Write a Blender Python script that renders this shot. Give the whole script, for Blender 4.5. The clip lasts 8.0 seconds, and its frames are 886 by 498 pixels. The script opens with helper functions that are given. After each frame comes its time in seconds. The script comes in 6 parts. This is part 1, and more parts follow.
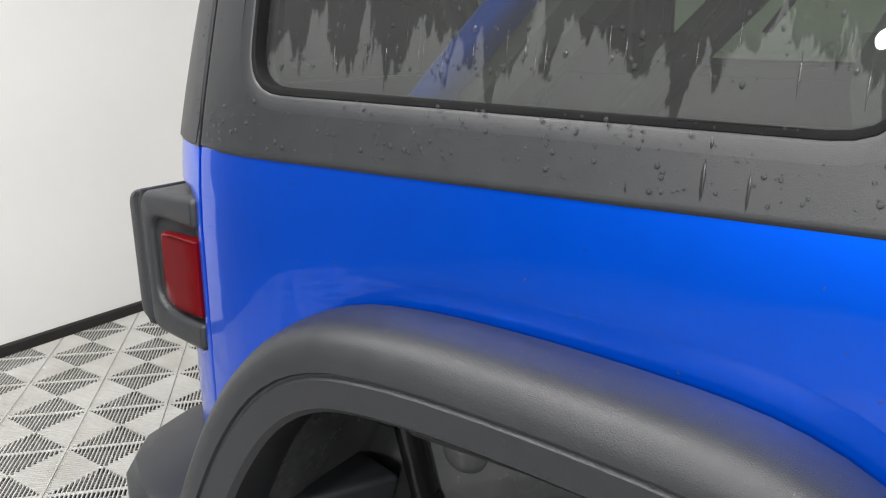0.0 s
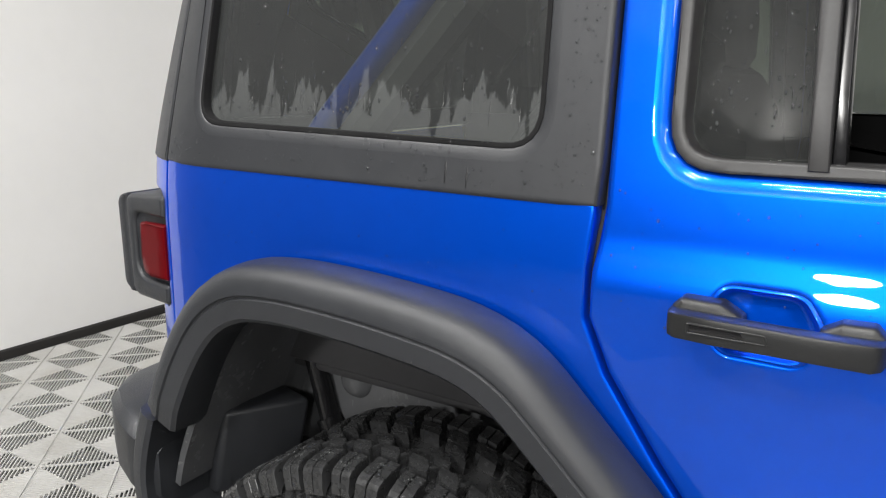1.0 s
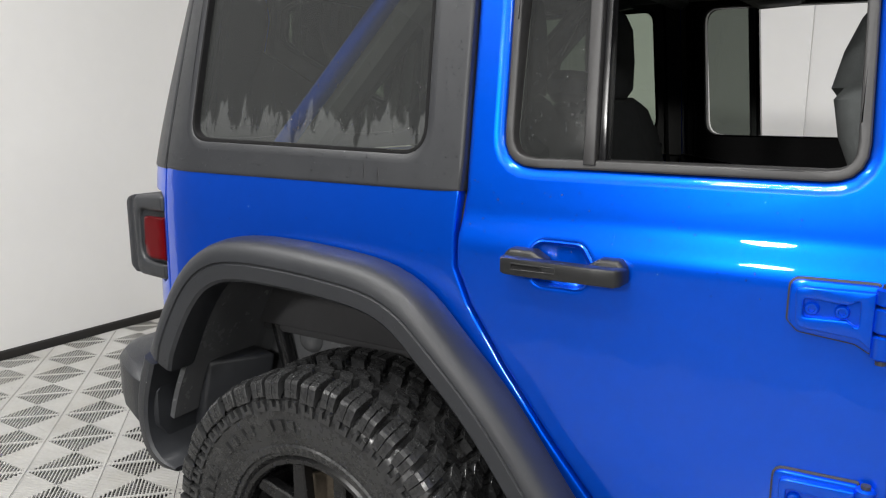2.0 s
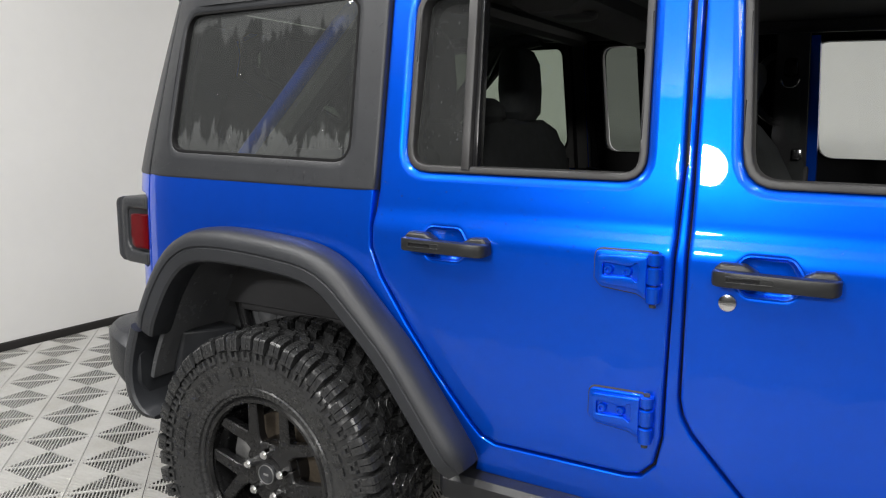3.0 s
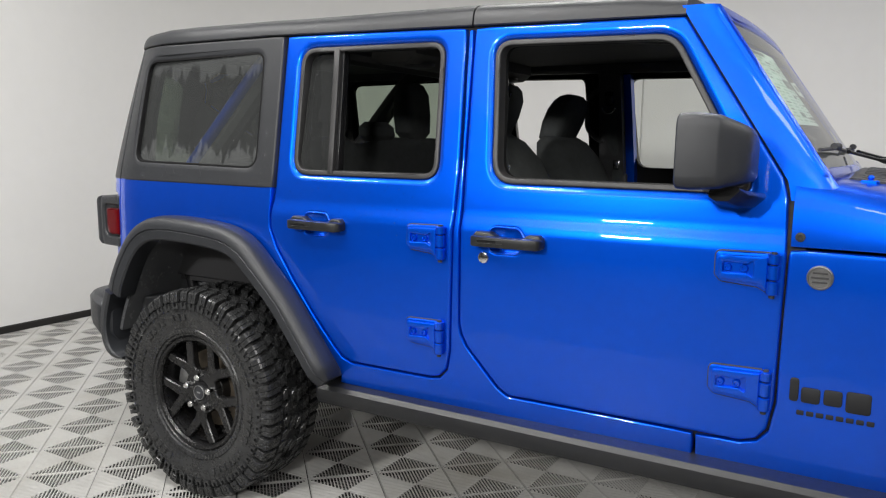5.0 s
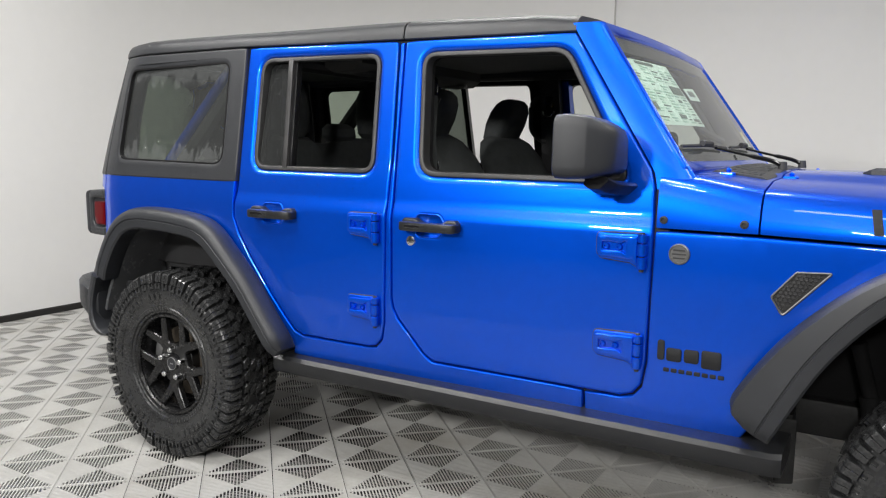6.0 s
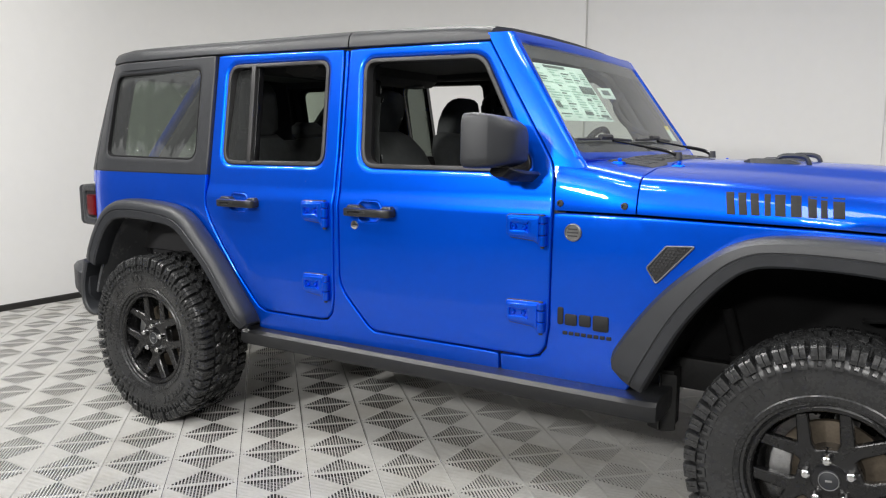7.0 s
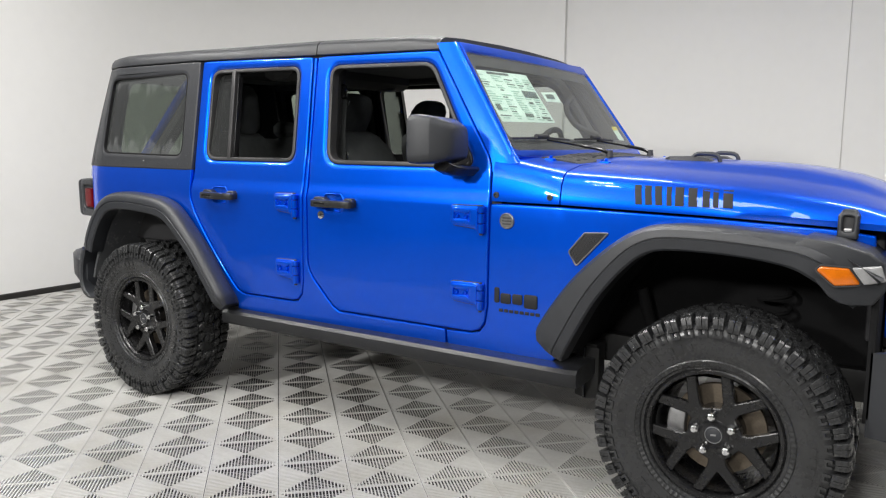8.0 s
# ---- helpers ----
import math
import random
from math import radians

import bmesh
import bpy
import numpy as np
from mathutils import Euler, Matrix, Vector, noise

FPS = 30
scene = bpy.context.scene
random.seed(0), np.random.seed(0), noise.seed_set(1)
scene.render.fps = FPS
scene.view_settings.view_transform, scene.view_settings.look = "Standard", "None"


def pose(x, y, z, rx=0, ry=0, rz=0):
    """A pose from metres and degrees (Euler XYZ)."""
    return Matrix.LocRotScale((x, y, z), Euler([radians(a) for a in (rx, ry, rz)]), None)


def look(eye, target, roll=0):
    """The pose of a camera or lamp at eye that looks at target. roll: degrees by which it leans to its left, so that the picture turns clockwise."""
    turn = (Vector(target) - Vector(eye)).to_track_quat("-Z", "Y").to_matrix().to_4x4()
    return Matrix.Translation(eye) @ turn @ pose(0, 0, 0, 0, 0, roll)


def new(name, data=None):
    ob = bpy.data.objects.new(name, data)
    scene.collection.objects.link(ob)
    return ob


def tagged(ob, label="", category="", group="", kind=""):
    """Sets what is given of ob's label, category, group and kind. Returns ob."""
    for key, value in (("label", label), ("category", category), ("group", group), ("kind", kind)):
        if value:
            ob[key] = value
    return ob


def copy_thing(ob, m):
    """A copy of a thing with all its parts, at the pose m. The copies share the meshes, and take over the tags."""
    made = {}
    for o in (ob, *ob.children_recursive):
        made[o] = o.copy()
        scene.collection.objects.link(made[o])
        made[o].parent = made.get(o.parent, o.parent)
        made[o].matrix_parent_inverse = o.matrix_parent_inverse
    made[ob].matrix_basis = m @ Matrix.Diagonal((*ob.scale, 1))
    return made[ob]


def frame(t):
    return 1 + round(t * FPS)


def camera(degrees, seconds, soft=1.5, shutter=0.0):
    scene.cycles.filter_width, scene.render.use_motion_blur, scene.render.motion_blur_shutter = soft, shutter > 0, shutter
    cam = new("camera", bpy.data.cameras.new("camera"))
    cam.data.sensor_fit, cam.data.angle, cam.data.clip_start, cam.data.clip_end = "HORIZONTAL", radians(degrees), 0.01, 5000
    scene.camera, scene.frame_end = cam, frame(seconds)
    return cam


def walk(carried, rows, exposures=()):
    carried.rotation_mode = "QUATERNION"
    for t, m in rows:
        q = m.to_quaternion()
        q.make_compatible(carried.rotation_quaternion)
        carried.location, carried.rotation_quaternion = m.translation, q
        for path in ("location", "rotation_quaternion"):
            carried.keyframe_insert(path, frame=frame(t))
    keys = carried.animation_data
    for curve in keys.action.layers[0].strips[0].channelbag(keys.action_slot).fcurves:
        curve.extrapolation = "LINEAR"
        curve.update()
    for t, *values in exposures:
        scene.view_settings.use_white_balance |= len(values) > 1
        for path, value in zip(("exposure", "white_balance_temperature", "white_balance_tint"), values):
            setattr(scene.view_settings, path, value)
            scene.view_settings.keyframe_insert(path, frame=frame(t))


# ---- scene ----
cam = camera(59.8, 8.0, soft=1.2)
PATH = [
    (0, (0.215, -1.411, 1.366), (-0.852, 0.193, 0.828), 0.13),
    (0.5, (0.445, -1.550, 1.372), (-0.625, 0.069, 0.891), 0.06),
    (1, (0.653, -1.715, 1.386), (-0.404, -0.075, 0.949), 0.45),
    (1.5, (0.847, -1.894, 1.385), (-0.203, -0.239, 0.986), 0.38),
    (3, (1.447, -2.411, 1.390), (0.455, -0.705, 1.073), 0.80),
    (3.5, (1.645, -2.585, 1.384), (0.656, -0.873, 1.083), 0.90),
    (4, (1.858, -2.720, 1.391), (0.873, -1.004, 1.099), 0.80),
    (4.5, (2.079, -2.827, 1.401), (1.088, -1.113, 1.117), 0.77),
    (6, (2.722, -3.107, 1.376), (1.698, -1.408, 1.114), 0.84),
    (6.5, (2.967, -3.186, 1.371), (1.929, -1.497, 1.106), 0.62),
    (7, (3.189, -3.275, 1.375), (2.133, -1.598, 1.102), 0.26),
    (7.5, (3.397, -3.373, 1.375), (2.331, -1.702, 1.105), 0.36),
    (8, (3.582, -3.449, 1.370), (2.507, -1.785, 1.097), 0.44),
]
walk(cam, [(t, look(eye, target, roll)) for t, eye, target, roll in PATH],
     exposures=[(0, 0.28), (1, 0.16), (2, 0.03), (3, -0.04), (4.5, -0.08), (6, 0.02), (7, 0.10), (8, 0.14)])

# ---------------------------------------------------------------- light
world = bpy.data.worlds.new("world")
scene.world = world
world.use_nodes = True
world.node_tree.nodes["Background"].inputs[0].default_value = (0.9, 0.95, 1.0, 1)
world.node_tree.nodes["Background"].inputs[1].default_value = 0.05


def panel_lamp(x, y, z, sx, sy, watts, tilt=0, colour=(1, 0.985, 0.96)):
    data = bpy.data.lights.new("ceiling_panel_lamp", "AREA")
    data.shape = "ELLIPSE" if tilt else "RECTANGLE"
    data.size, data.size_y, data.energy, data.color = sx, sy, watts, colour
    ob = new("ceiling_panel_lamp", data)
    ob.matrix_world = pose(x, y, z, tilt)
    return ob


CEILING = 3.6
# x, y, length, width, watts, tilt
# first flood and the 0.38 and 1.87 pairs follow reflections; others are added fill
LAMPS = [(x, 0.5, 2.2, 0.30, watts, 0) for x, watts in ((-1.4, 14), (1.22, 66), (4.6, 68))]
LAMPS += [(x, y, long, 0.14, watts, 0) for y in (-1.75, -2.55) for x, long, watts in ((-1.5, 0.55, 45), (0.38, 0.48, 32), (1.87, 0.25, 13), (5.0, 0.55, 26))]
# second flood and the 3.6 panel are added to brighten floor rib sides
LAMPS += [(0.15, -6.4, 0.50, 0.46, 165, 62), (3.4, -6.4, 0.50, 0.40, 85, 62), (3.6, -3.4, 2.2, 0.60, 48, 0)]
for lx, ly, sx, sy, watts, tilt in LAMPS:
    panel_lamp(lx, ly, CEILING - (0.08 if not tilt else 0.56), sx, sy, watts, tilt)

# ---------------------------------------------------------------- materials
def material(name, colour, rough=0.5, metal=0.0, coat=0.0, spec=0.5, vary=0.0, vary_scale=8.0, bump=0.0, bump_scale=60.0,
             rough_vary=0.0, coat_rough=0.03):
    """Principled surface with two scales of colour variation, gloss variation and fine relief."""
    m = bpy.data.materials.new(name)
    m.use_nodes = True
    nt = m.node_tree
    b = nt.nodes["Principled BSDF"]
    b.inputs["Base Color"].default_value = (*colour, 1)
    b.inputs["Roughness"].default_value = rough
    b.inputs["Metallic"].default_value = metal
    b.inputs["Coat Weight"].default_value = coat
    b.inputs["Coat Roughness"].default_value = coat_rough
    b.inputs["Specular IOR Level"].default_value = spec
    tc = nt.nodes.new("ShaderNodeTexCoord")
    if vary or rough_vary:
        n1 = nt.nodes.new("ShaderNodeTexNoise")
        n1.inputs["Scale"].default_value, n1.inputs["Detail"].default_value = vary_scale, 6
        n2 = nt.nodes.new("ShaderNodeTexNoise")
        n2.inputs["Scale"].default_value, n2.inputs["Detail"].default_value = vary_scale * 9, 3
        nt.links.new(tc.outputs["Object"], n1.inputs["Vector"])
        nt.links.new(tc.outputs["Object"], n2.inputs["Vector"])
        add = nt.nodes.new("ShaderNodeMath")
        add.operation = "MULTIPLY_ADD"
        add.inputs[1].default_value, add.inputs[2].default_value = 0.4, 0
        nt.links.new(n2.outputs["Fac"], add.inputs[0])
        mix = nt.nodes.new("ShaderNodeMath")
        mix.operation = "MULTIPLY_ADD"
        mix.inputs[1].default_value = 0.6
        nt.links.new(n1.outputs["Fac"], mix.inputs[0])
        nt.links.new(add.outputs[0], mix.inputs[2])
        if vary:
            mr = nt.nodes.new("ShaderNodeMapRange")
            mr.inputs["From Min"].default_value, mr.inputs["From Max"].default_value = 0.3, 0.7
            mr.inputs["To Min"].default_value, mr.inputs["To Max"].default_value = 1 - vary, 1 + vary
            nt.links.new(mix.outputs[0], mr.inputs["Value"])
            mul = nt.nodes.new("ShaderNodeMix")
            mul.data_type, mul.blend_type = "RGBA", "MULTIPLY"
            mul.inputs["Factor"].default_value = 1
            mul.inputs[6].default_value = (*colour, 1)
            nt.links.new(mr.outputs[0], mul.inputs[7])
            nt.links.new(mul.outputs[2], b.inputs["Base Color"])
        if rough_vary:
            mr = nt.nodes.new("ShaderNodeMapRange")
            mr.inputs["From Min"].default_value, mr.inputs["From Max"].default_value = 0.3, 0.7
            mr.inputs["To Min"].default_value, mr.inputs["To Max"].default_value = rough - rough_vary, rough + rough_vary
            nt.links.new(mix.outputs[0], mr.inputs["Value"])
            nt.links.new(mr.outputs[0], b.inputs["Roughness"])
    if bump:
        n3 = nt.nodes.new("ShaderNodeTexNoise")
        n3.inputs["Scale"].default_value, n3.inputs["Detail"].default_value = bump_scale, 4
        nt.links.new(tc.outputs["Object"], n3.inputs["Vector"])
        bp = nt.nodes.new("ShaderNodeBump")
        bp.inputs["Strength"].default_value, bp.inputs["Distance"].default_value = bump, 0.002
        nt.links.new(n3.outputs["Fac"], bp.inputs["Height"])
        nt.links.new(bp.outputs[0], b.inputs["Normal"])
    return m


def glass_material(name, tint, rough=0.0, clear=0.9):
    """Thin pane: tinted see-through with a clear mirror gloss over it."""
    m = bpy.data.materials.new(name)
    m.use_nodes = True
    nt = m.node_tree
    nt.nodes.remove(nt.nodes["Principled BSDF"])
    out = nt.nodes["Material Output"]
    tr = nt.nodes.new("ShaderNodeBsdfTransparent")
    tr.inputs[0].default_value = (*tint, 1)
    gl = nt.nodes.new("ShaderNodeBsdfGlossy")
    gl.inputs["Roughness"].default_value = rough
    fr = nt.nodes.new("ShaderNodeFresnel")
    fr.inputs[0].default_value = 1.5
    mx = nt.nodes.new("ShaderNodeMixShader")
    nt.links.new(fr.outputs[0], mx.inputs[0])
    nt.links.new(tr.outputs[0], mx.inputs[1])
    nt.links.new(gl.outputs[0], mx.inputs[2])
    nt.links.new(mx.outputs[0], out.inputs[0])
    return m


BLUE = material("blue_metallic_paint", (0.0, 0.087, 0.72), rough=0.35, metal=0.74, coat=0.75, spec=0.05, vary=0.04, vary_scale=3, coat_rough=0.008)
BLACK_PLASTIC = material("textured_black_plastic", (0.023, 0.0246, 0.0282), rough=0.42, vary=0.12, vary_scale=5, bump=0.25, bump_scale=900, rough_vary=0.06)
RAIL_BLACK = material("dark_rail_coating", (0.015, 0.0157, 0.0172), rough=0.38, vary=0.2, vary_scale=6, bump=0.2, bump_scale=900, rough_vary=0.1)
HARDTOP = material("grained_black_hardtop", (0.022, 0.0234, 0.0265), rough=0.46, vary=0.08, vary_scale=4, bump=0.12, bump_scale=900, rough_vary=0.06)
GLOSS_BLACK = material("satin_black_metal", (0.010, 0.010, 0.011), rough=0.20, vary=0.1, rough_vary=0.06)
RIM_BLACK = material("satin_black_alloy", (0.0085, 0.0085, 0.009), rough=0.27, vary=0.1, rough_vary=0.06)
RUBBER = material("tyre_rubber", (0.023, 0.0235, 0.0243), rough=0.28, spec=0.55, vary=0.35, vary_scale=11, bump=0.14, bump_scale=180, rough_vary=0.16)
HANDLE = material("satin_black_handle", (0.014, 0.0145, 0.015), rough=0.36, vary=0.15, vary_scale=25, bump=0.15, bump_scale=900)
SEAL = material("grey_black_window_seal", (0.028, 0.0275, 0.028), rough=0.45, vary=0.2, vary_scale=20)
# felt linings and seals; also paints the front wheel housing's deep shade
FELT = material("black_felt_and_well_shade", (0.010, 0.010, 0.0105), rough=0.85, spec=0.15, vary=0.2, vary_scale=14, bump=0.2, bump_scale=300)
DARK = material("dark_underbody_and_jamb", (0.008, 0.008, 0.008), rough=0.6, vary=0.3, vary_scale=9, rough_vary=0.2)
# paler than black plastic: floor bounce light is put into the colour
LINER = material("bounce_lightened_liner", (0.095, 0.0975, 0.102), rough=0.22, vary=0.08, vary_scale=7, bump=0.12, bump_scale=160, rough_vary=0.12)
CLOTH = material("charcoal_seat_cloth", (0.055, 0.060, 0.060), rough=0.9, vary=0.2, vary_scale=30, bump=0.4, bump_scale=600)
TRIM = material("black_cabin_trim", (0.034, 0.034, 0.036), rough=0.6, vary=0.15, vary_scale=12)
HEADLINER = material("dark_grey_headliner", (0.065, 0.065, 0.063), rough=0.9, vary=0.1, vary_scale=20)
RED = material("red_lamp_lens", (0.095, 0.001, 0.003), rough=0.3, coat=0.15, spec=0.1, vary=0.1, vary_scale=30)
AMBER = material("amber_lamp_lens", (0.62, 0.145, 0.004), rough=0.15, coat=0.8, vary=0.12, vary_scale=40)
LAMP_CLEAR = material("clear_ribbed_lamp_plastic", (0.30, 0.30, 0.30), rough=0.18, coat=0.6, vary=0.15, vary_scale=60)
CHROME = material("bright_steel", (0.7, 0.7, 0.7), rough=0.15, metal=1.0)
STEEL = material("cast_steel", (0.42, 0.42, 0.42), rough=0.42, metal=0.8, vary=0.2, vary_scale=25)
ROTOR = material("rusty_brake_rotor", (0.2, 0.165, 0.125), rough=0.45, metal=0.7, vary=0.25, vary_scale=18)
WALL = material("white_painted_wall", (0.74, 0.735, 0.72), rough=0.55, vary=0.02, vary_scale=1.2, bump=0.05, bump_scale=14)
CEIL = material("white_ceiling_paint", (0.75, 0.75, 0.74), rough=0.8, vary=0.02, vary_scale=2)
BASEBOARD = material("black_rubber_skirting", (0.012, 0.011, 0.01), rough=0.5, vary=0.2, vary_scale=6)
TILE = material("pale_grey_floor_tile", (0.57, 0.562, 0.54), rough=0.36, vary=0.1, vary_scale=6, bump=0.1, bump_scale=160, rough_vary=0.1)


def soil_floor(m):
    """Let the tiles' tone follow the place, not the piece: broad scuffs and pale brown dirt."""
    nt = m.node_tree
    geo = nt.nodes.new("ShaderNodeNewGeometry")
    for link in list(nt.links):
        if link.from_node.type == "TEX_COORD":
            nt.links.new(geo.outputs["Position"], link.to_socket)
    b = nt.nodes["Principled BSDF"]
    old = b.inputs["Base Color"].links[0].from_socket
    n = nt.nodes.new("ShaderNodeTexNoise")
    n.inputs["Scale"].default_value, n.inputs["Detail"].default_value, n.inputs["Roughness"].default_value = 1.7, 8, 0.65
    nt.links.new(geo.outputs["Position"], n.inputs["Vector"])
    mr = nt.nodes.new("ShaderNodeMapRange")
    mr.inputs["From Min"].default_value, mr.inputs["From Max"].default_value = 0.5, 0.75
    mr.inputs["To Max"].default_value = 0.55
    nt.links.new(n.outputs["Fac"], mr.inputs["Value"])
    mix = nt.nodes.new("ShaderNodeMix")
    mix.data_type, mix.blend_type = "RGBA", "MULTIPLY"
    nt.links.new(mr.outputs[0], mix.inputs["Factor"])
    nt.links.new(old, mix.inputs[6])
    mix.inputs[7].default_value = (0.62, 0.57, 0.48, 1)
    nt.links.new(mix.outputs[2], b.inputs["Base Color"])


soil_floor(TILE)
# for added walls out of view, dark so that paint and glass mirror little
DIM_WALL = material("unseen_dark_wall", (0.06, 0.06, 0.062), rough=0.7, vary=0.1, vary_scale=1.5)
UNDER = material("dark_floor_under_tiles", (0.012, 0.0118, 0.0115), rough=0.8, vary=0.2, vary_scale=3)
TINT = glass_material("dark_tinted_glass", (0.34, 0.40, 0.33))
PALE = glass_material("lightly_tinted_glass", (0.74, 0.76, 0.73))

DECAL = material("black_vinyl_decal", (0.006, 0.0065, 0.008), rough=0.62, vary=0.15, vary_scale=20)
PAPER = material("white_green_paper", (0.66, 0.80, 0.73), rough=0.6, vary=0.05, vary_scale=30)
INK = material("grey_print", (0.10, 0.13, 0.12), rough=0.7, vary=0.2, vary_scale=60)
GREEN_INK = material("pale_green_print", (0.34, 0.52, 0.44), rough=0.7, vary=0.2, vary_scale=60)
YELLOW = material("yellow_paper", (0.75, 0.62, 0.03), rough=0.6, vary=0.05, vary_scale=30)
BADGE = material("brushed_badge_metal", (0.2, 0.2, 0.2), rough=0.35, metal=0.7, vary=0.2, vary_scale=60)


def wet_glass():
    """Dark tinted pane, lightened all over by an even haze: clearer where wet, with a dull drying film below a ragged,
    dripping edge.
    """
    m = glass_material("wet_tinted_glass", (0.27, 0.31, 0.262))
    nt = m.node_tree
    out = nt.nodes["Material Output"]
    base = out.inputs[0].links[0].from_socket
    tc = nt.nodes.new("ShaderNodeTexCoord")
    sep = nt.nodes.new("ShaderNodeSeparateXYZ")
    nt.links.new(tc.outputs["Object"], sep.inputs[0])
    mp = nt.nodes.new("ShaderNodeMapping")
    mp.inputs["Scale"].default_value = (16, 0.1, 3.2)
    nt.links.new(tc.outputs["Object"], mp.inputs[0])
    n1 = nt.nodes.new("ShaderNodeTexNoise")
    n1.inputs["Scale"].default_value, n1.inputs["Detail"].default_value, n1.inputs["Roughness"].default_value = 1.6, 5, 0.6
    nt.links.new(mp.outputs[0], n1.inputs["Vector"])

    def math_node(op, a, b, c=None):
        k = nt.nodes.new("ShaderNodeMath")
        k.operation = op
        for i, q in enumerate((a, b, c)):
            if q is None:
                continue
            if isinstance(q, (int, float)):
                k.inputs[i].default_value = q
            else:
                nt.links.new(q, k.inputs[i])
        return k.outputs[0]

    # the edge's height varies with the noise; below it lies the film
    edge = math_node("MULTIPLY_ADD", n1.outputs["Fac"], 0.34, 1.175)
    low = math_node("SUBTRACT", edge, sep.outputs["Z"])
    film = nt.nodes.new("ShaderNodeMapRange")
    film.inputs["From Min"].default_value, film.inputs["From Max"].default_value = -0.002, 0.004
    nt.links.new(low, film.inputs["Value"])
    # a second, fainter tide mark higher up
    edge2 = math_node("MULTIPLY_ADD", n1.outputs["Fac"], -0.30, 1.79)
    low2 = math_node("SUBTRACT", sep.outputs["Z"], edge2)
    film2 = nt.nodes.new("ShaderNodeMapRange")
    film2.inputs["From Min"].default_value, film2.inputs["From Max"].default_value = -0.003, 0.008
    nt.links.new(low2, film2.inputs["Value"])
    # 0.054 is the even haze that lightens the whole pane
    amount = math_node("MULTIPLY_ADD", film2.outputs[0], 0.045, math_node("MULTIPLY_ADD", film.outputs[0], 0.075, 0.054))
    df = nt.nodes.new("ShaderNodeBsdfDiffuse")
    df.inputs[0].default_value = (0.48, 0.5, 0.5, 1)
    mx = nt.nodes.new("ShaderNodeMixShader")
    nt.links.new(amount, mx.inputs[0])
    nt.links.new(base, mx.inputs[1])
    nt.links.new(df.outputs[0], mx.inputs[2])
    nt.links.new(mx.outputs[0], out.inputs[0])
    return m


WET_GLASS = wet_glass()


def hazed_glass(name, tint, amount):
    """Tinted pane with a thin pale haze mixed in to lighten it."""
    m = glass_material(name, tint)
    nt = m.node_tree
    out = nt.nodes["Material Output"]
    base = out.inputs[0].links[0].from_socket
    df = nt.nodes.new("ShaderNodeBsdfDiffuse")
    df.inputs[0].default_value = (0.48, 0.5, 0.5, 1)
    noise = nt.nodes.new("ShaderNodeTexNoise")
    noise.inputs["Scale"].default_value, noise.inputs["Detail"].default_value = 9, 5
    mr = nt.nodes.new("ShaderNodeMapRange")
    mr.inputs["To Min"].default_value, mr.inputs["To Max"].default_value = amount * 0.7, amount * 1.3
    nt.links.new(noise.outputs["Fac"], mr.inputs["Value"])
    mx = nt.nodes.new("ShaderNodeMixShader")
    nt.links.new(mr.outputs[0], mx.inputs[0])
    nt.links.new(base, mx.inputs[1])
    nt.links.new(df.outputs[0], mx.inputs[2])
    nt.links.new(mx.outputs[0], out.inputs[0])
    return m


SCREEN_GLASS = hazed_glass("hazed_clear_glass", (0.86, 0.92, 0.87), 0.085)
# pale haze painted in to lift the dark pane to grey
HAZED_GLASS = hazed_glass("hazed_tinted_glass", (0.15, 0.17, 0.15), 0.04)
# haze in the drops stands in for the light each bead focuses
WATER = hazed_glass("water_drop", (0.72, 0.73, 0.76), 0.06)
WET_RUN = glass_material("wet_run", (0.8, 0.8, 0.81), 0.2)

# ---------------------------------------------------------------- building helpers
def link_mesh(name, verts, faces, mat, parent=None, label="", smooth=35):
    me = bpy.data.meshes.new(name)
    me.from_pydata([tuple(v) for v in verts], [], faces)
    bm = bmesh.new()
    bm.from_mesh(me)
    bmesh.ops.recalc_face_normals(bm, faces=bm.faces)
    bm.to_mesh(me)
    bm.free()
    return finish(name, me, mat, parent, label, smooth)


def finish(name, me, mat, parent=None, label="", smooth=35):
    if smooth:
        me.shade_smooth()
        me.set_sharp_from_angle(angle=radians(smooth))
    me.materials.append(mat)
    ob = new(name, me)
    if parent is not None:
        ob.parent = parent
    if label:
        ob["label"] = label
    return ob


def part(name, bm, mat, parent=None, label="", smooth=35):
    me = bpy.data.meshes.new(name)
    bmesh.ops.recalc_face_normals(bm, faces=bm.faces)
    bm.to_mesh(me)
    bm.free()
    return finish(name, me, mat, parent, label, smooth)


def smoothed(points, n, closed=False):
    """n points evenly along a smooth curve through the given ones."""
    p = np.array(points, float)
    k = len(p)
    fine = []
    for i in range(k if closed else k - 1):
        a, b, c, d = (p[(i + j) % k] if closed else p[min(max(i + j, 0), k - 1)] for j in (-1, 0, 1, 2))
        for t in np.linspace(0, 1, 16, endpoint=False):
            fine.append(0.5 * ((2 * b) + (c - a) * t + (2 * a - 5 * b + 4 * c - d) * t * t + (3 * b - a - 3 * c + d) * t ** 3))
    fine.append(p[0] if closed else p[-1])
    fine = np.array(fine)
    s = np.r_[0, np.cumsum(np.linalg.norm(np.diff(fine, axis=0), axis=1))]
    u = np.linspace(0, s[-1], n, endpoint=not closed)
    return np.stack([np.interp(u, s, fine[:, j]) for j in range(p.shape[1])], 1)


